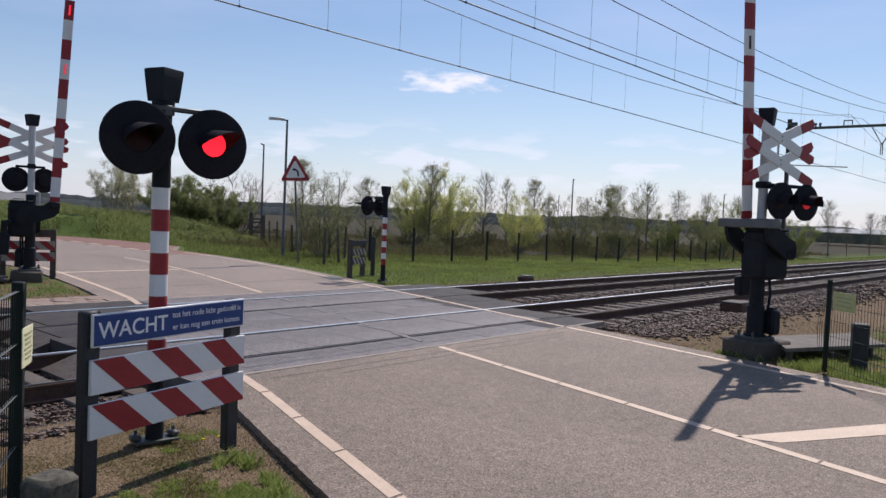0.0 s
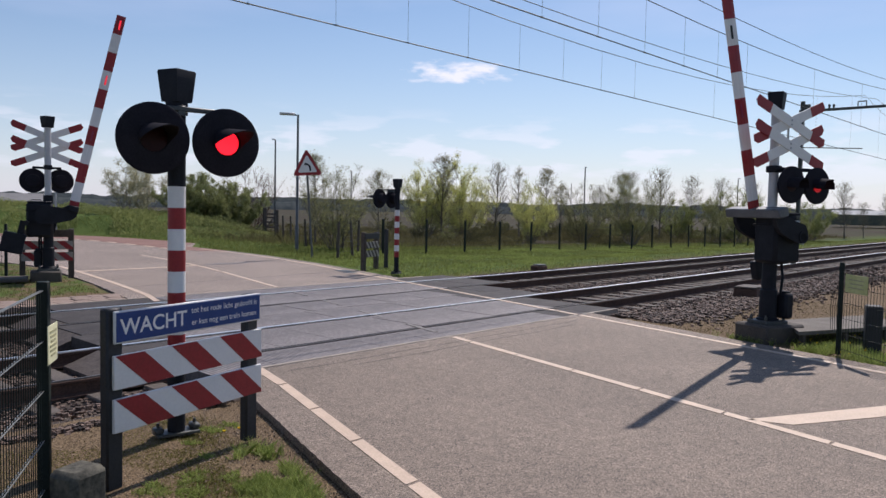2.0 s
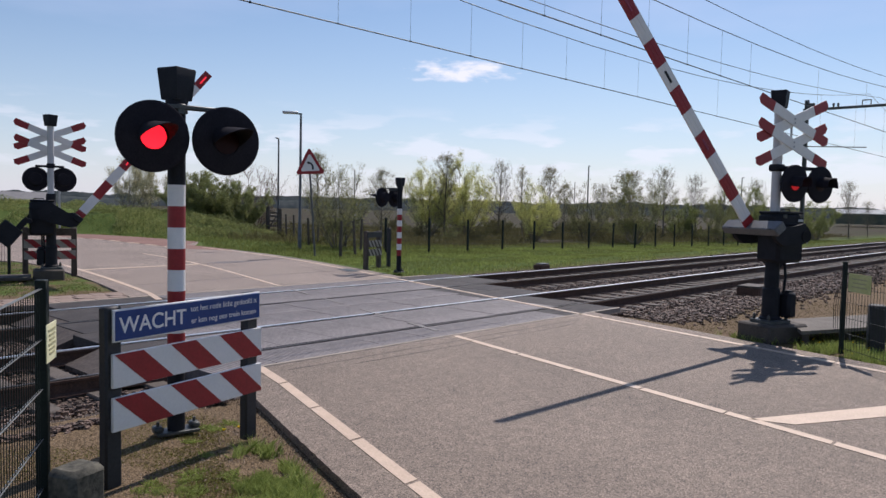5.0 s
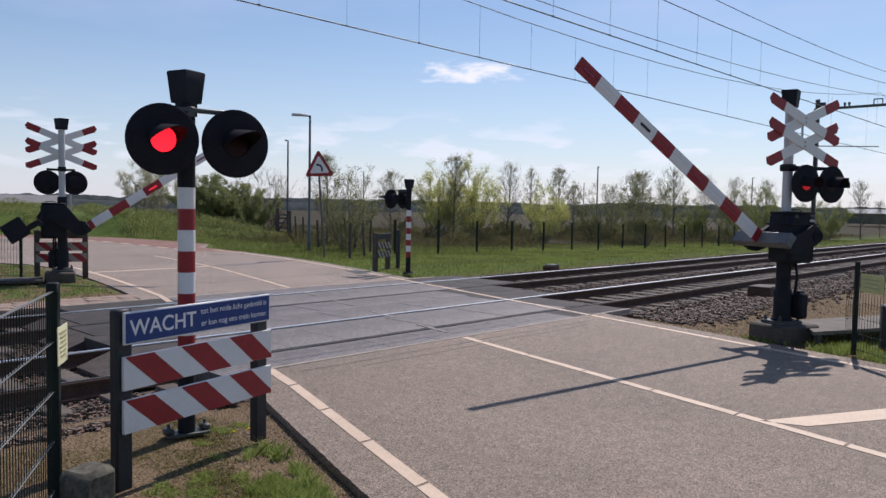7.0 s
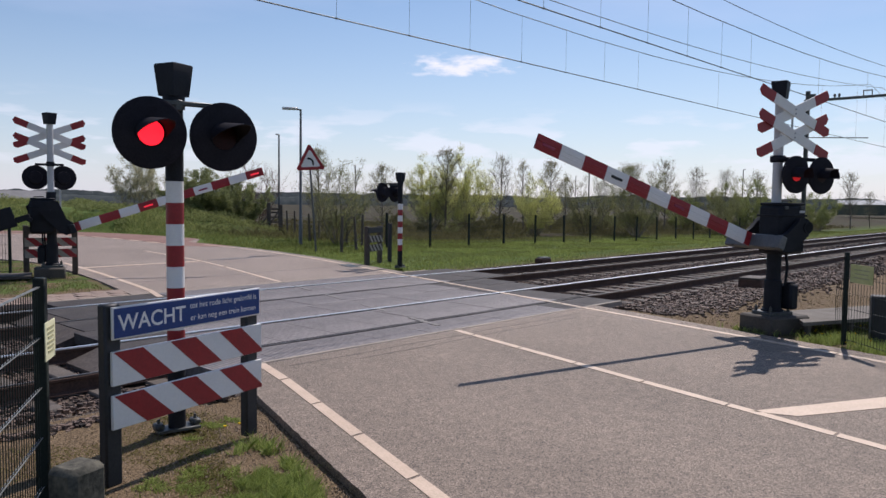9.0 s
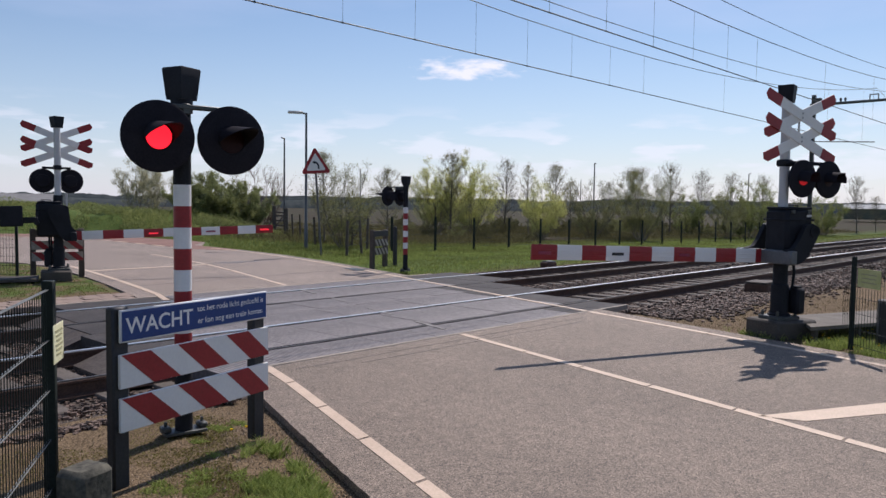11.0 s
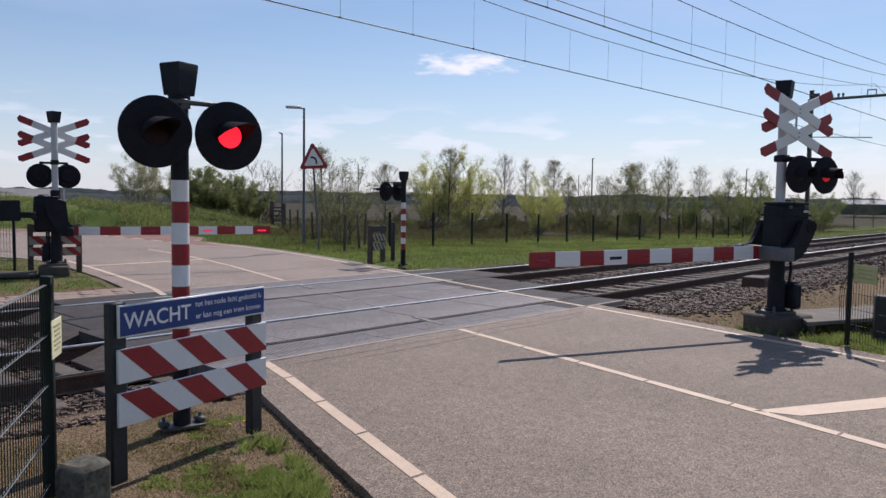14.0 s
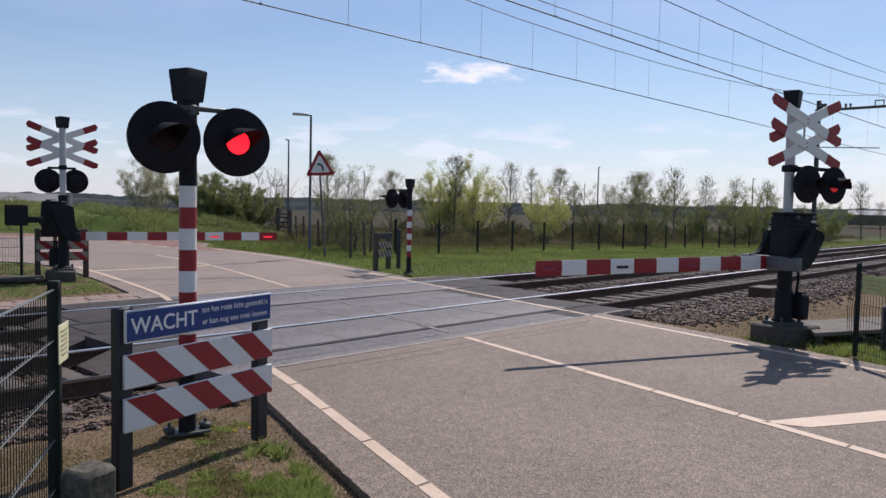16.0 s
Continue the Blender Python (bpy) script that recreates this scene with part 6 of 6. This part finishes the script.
def far_buildings():
    t = thing("farm_shed", facing(4.0, 66.5, 13.0, -4.2) @ Matrix.Diagonal((1, 1, 0.92, 1)), "long low grey shed behind the bank", "shed")
    part("wall", Geo().box((7, 4, 0.7), (14, 7, 1.6), 0.02), GLASSHOUSE, t)
    part("roof", Geo().prism([(-0.4, 1.4), (3.9, 2.3), (4.1, 2.3), (8.4, 1.4), (8.4, 1.5), (4.1, 2.45), (3.9, 2.45), (-0.4, 1.5)], -0.3, 14.3, Matrix(((0, 0, 1, 0), (1, 0, 0, 0), (0, 1, 0, 0), (0, 0, 0, 1)))), ROOF, t, "grey sheet roof")
    t = thing("glasshouse", facing(165.5, 40, 0.25, -1.0), "long pale-roofed glasshouse far across the fields", "glasshouse")
    # this wall's dark green is added in place of a hedge before it
    part("wall", Geo().box((30, 5, 0.9), (60, 12, 2.2), 0.02), HEDGE_WALL, t, "lower wall coloured as the dark hedge that hides it")
    for i in range(3):
        part("roof_bay", Geo().prism([(-1 + 4 * i, 2.0), (1 + 4 * i, 2.9), (3 + 4 * i, 2.0)], 0, 60, Matrix(((0, 0, 1, 0), (1, 0, 0, 0), (0, 1, 0, 0), (0, 0, 0, 1)))), GLASSHOUSE, t, "pale roof bay")


# ---- build: setting ----
ground_sheet()
road()
markings()
railway()
crossing_panels()
ballast()
pebbles()
overhead_line()

far_woods()
far_buildings()
paver_strip()

# ---- build: the crossing ----
flashing_post("flashing_signal_post", pose(-4.94, -2.45, 0, 0, 0, -10), "black post with red and white bands and two flashing red lamps", yaw=27)
flashing_post("flashing_signal_post", pose(6.36, 6.84, -0.02, 0, 0, -170), "banded signal post on the far side seen from behind", 0.45, 1.72, 2.02, -0.38, 0.0)
right_carrier, right_weight = barrier_mast("barrier_mast", facing(3.18, -4.0, -0.92, 0.391), "barrier mast with a double warning cross and round red lamps", 183, 0, pivot=1.488, reach=4.22, cross_turn=2, shift=-0.26, aside=-0.44, bz=-0.368, back=0.31, ahead=0.43, stand=-0.1, slim=True)
left_carrier, left_weight = barrier_mast("barrier_mast", facing(-1.42, 9.86, 0.94, -0.34, -0.03) @ Matrix.Scale(1.035, 4), "barrier mast on the far side seen from behind", 183, 0, 1.4, 4.62, True, 2.16, bz=-0.43)
wait_board()
mesh_fence("mesh_fence", -6.16, -3.165, -7.93, -6.135, 1.27, "dark green welded mesh fence with paler horizontal rods", 3.4, post=0.066, rod=0.0032, rows=0.2975, extra=0.05, rods=ROD_PALE)
striped_hoarding("warning_board", facing(-1.66, 10.75, 0.95, -0.3, -0.02), 1.0, 1.14, "weathered striped board seen from behind the far mast")
striped_hoarding("warning_board", facing(6.2, 8.0, 0.75, 0.25, -0.02), 0.72, 1.07, "small dark striped board beside the far road", narrow=1.0)
mesh_fence("mesh_fence", -1.95, 10.9, -6.5, 13.6, 1.12, "dark mesh fence behind the far mast", 2.6, 0.06, 0.2, 0.06, 0.004)
solid("dark_post", Geo().box((0, 0, 0.55), (0.1, 0.1, 1.2), 0.01), POST_PLASTIC, "dark square post beside the far board", "post", m=pose(7.41, 8.37, -0.03))
bend_sign()
street_lamp(10.69, 17.15, 5.46)
for x, y, h in ((30.5, 47.1, 7.4), (65.9, 38.3, 7.5), (117.9, 73.9, 7.7), (99.3, 34.1, 7.4), (60.3, 72.0, 7.3)):
    street_lamp(x, y, h, (-0.34, -0.28), "tall slender street lamp far off", 0.09)
field_fence()
small_things()

# ---- build: plants ----
plant_trees()
meadow()
brambles()


# ---- motion of things ----
def motions():
    swing = [(0, 86), (1.1, 86), (1.5, 83), (2, 77), (3, 67.5), (3.5, 63.5), (4, 59.3), (6.5, 37.8), (7, 33.6), (7.5, 29.6), (8, 25.5), (8.5, 21.8), (9, 18), (10, 10), (10.8, 3.6), (11.2, 0.5), (11.5, 0), (16, 0)]
    for carrier, weight, axle, hub, sag in (
        (right_carrier, right_weight, (-0.31, 0, 1.488), (-0.31, -0.46, 1.488), ((0, 0.5), (1.1, 0.5), (1.5, 0), (4, 0), (6.5, 1.3), (9, 1.3), (10.8, 0.2), (11.2, -0.6), (16, -0.6))),
        (left_carrier, left_weight, (0, 0, 1.4), (-0.4, -0.5, 1.27), ((0, 1.2), (1.1, 1.2), (1.5, 0), (16, 0))),
    ):
        times, extra = zip(*sag)
        for part_, at in ((carrier, axle), (weight, hub)):
            walk(part_, [(t, pose(*at) @ Matrix.Rotation(-radians(a + float(np.interp(t, times, extra))), 4, "Y")) for t, a in swing])
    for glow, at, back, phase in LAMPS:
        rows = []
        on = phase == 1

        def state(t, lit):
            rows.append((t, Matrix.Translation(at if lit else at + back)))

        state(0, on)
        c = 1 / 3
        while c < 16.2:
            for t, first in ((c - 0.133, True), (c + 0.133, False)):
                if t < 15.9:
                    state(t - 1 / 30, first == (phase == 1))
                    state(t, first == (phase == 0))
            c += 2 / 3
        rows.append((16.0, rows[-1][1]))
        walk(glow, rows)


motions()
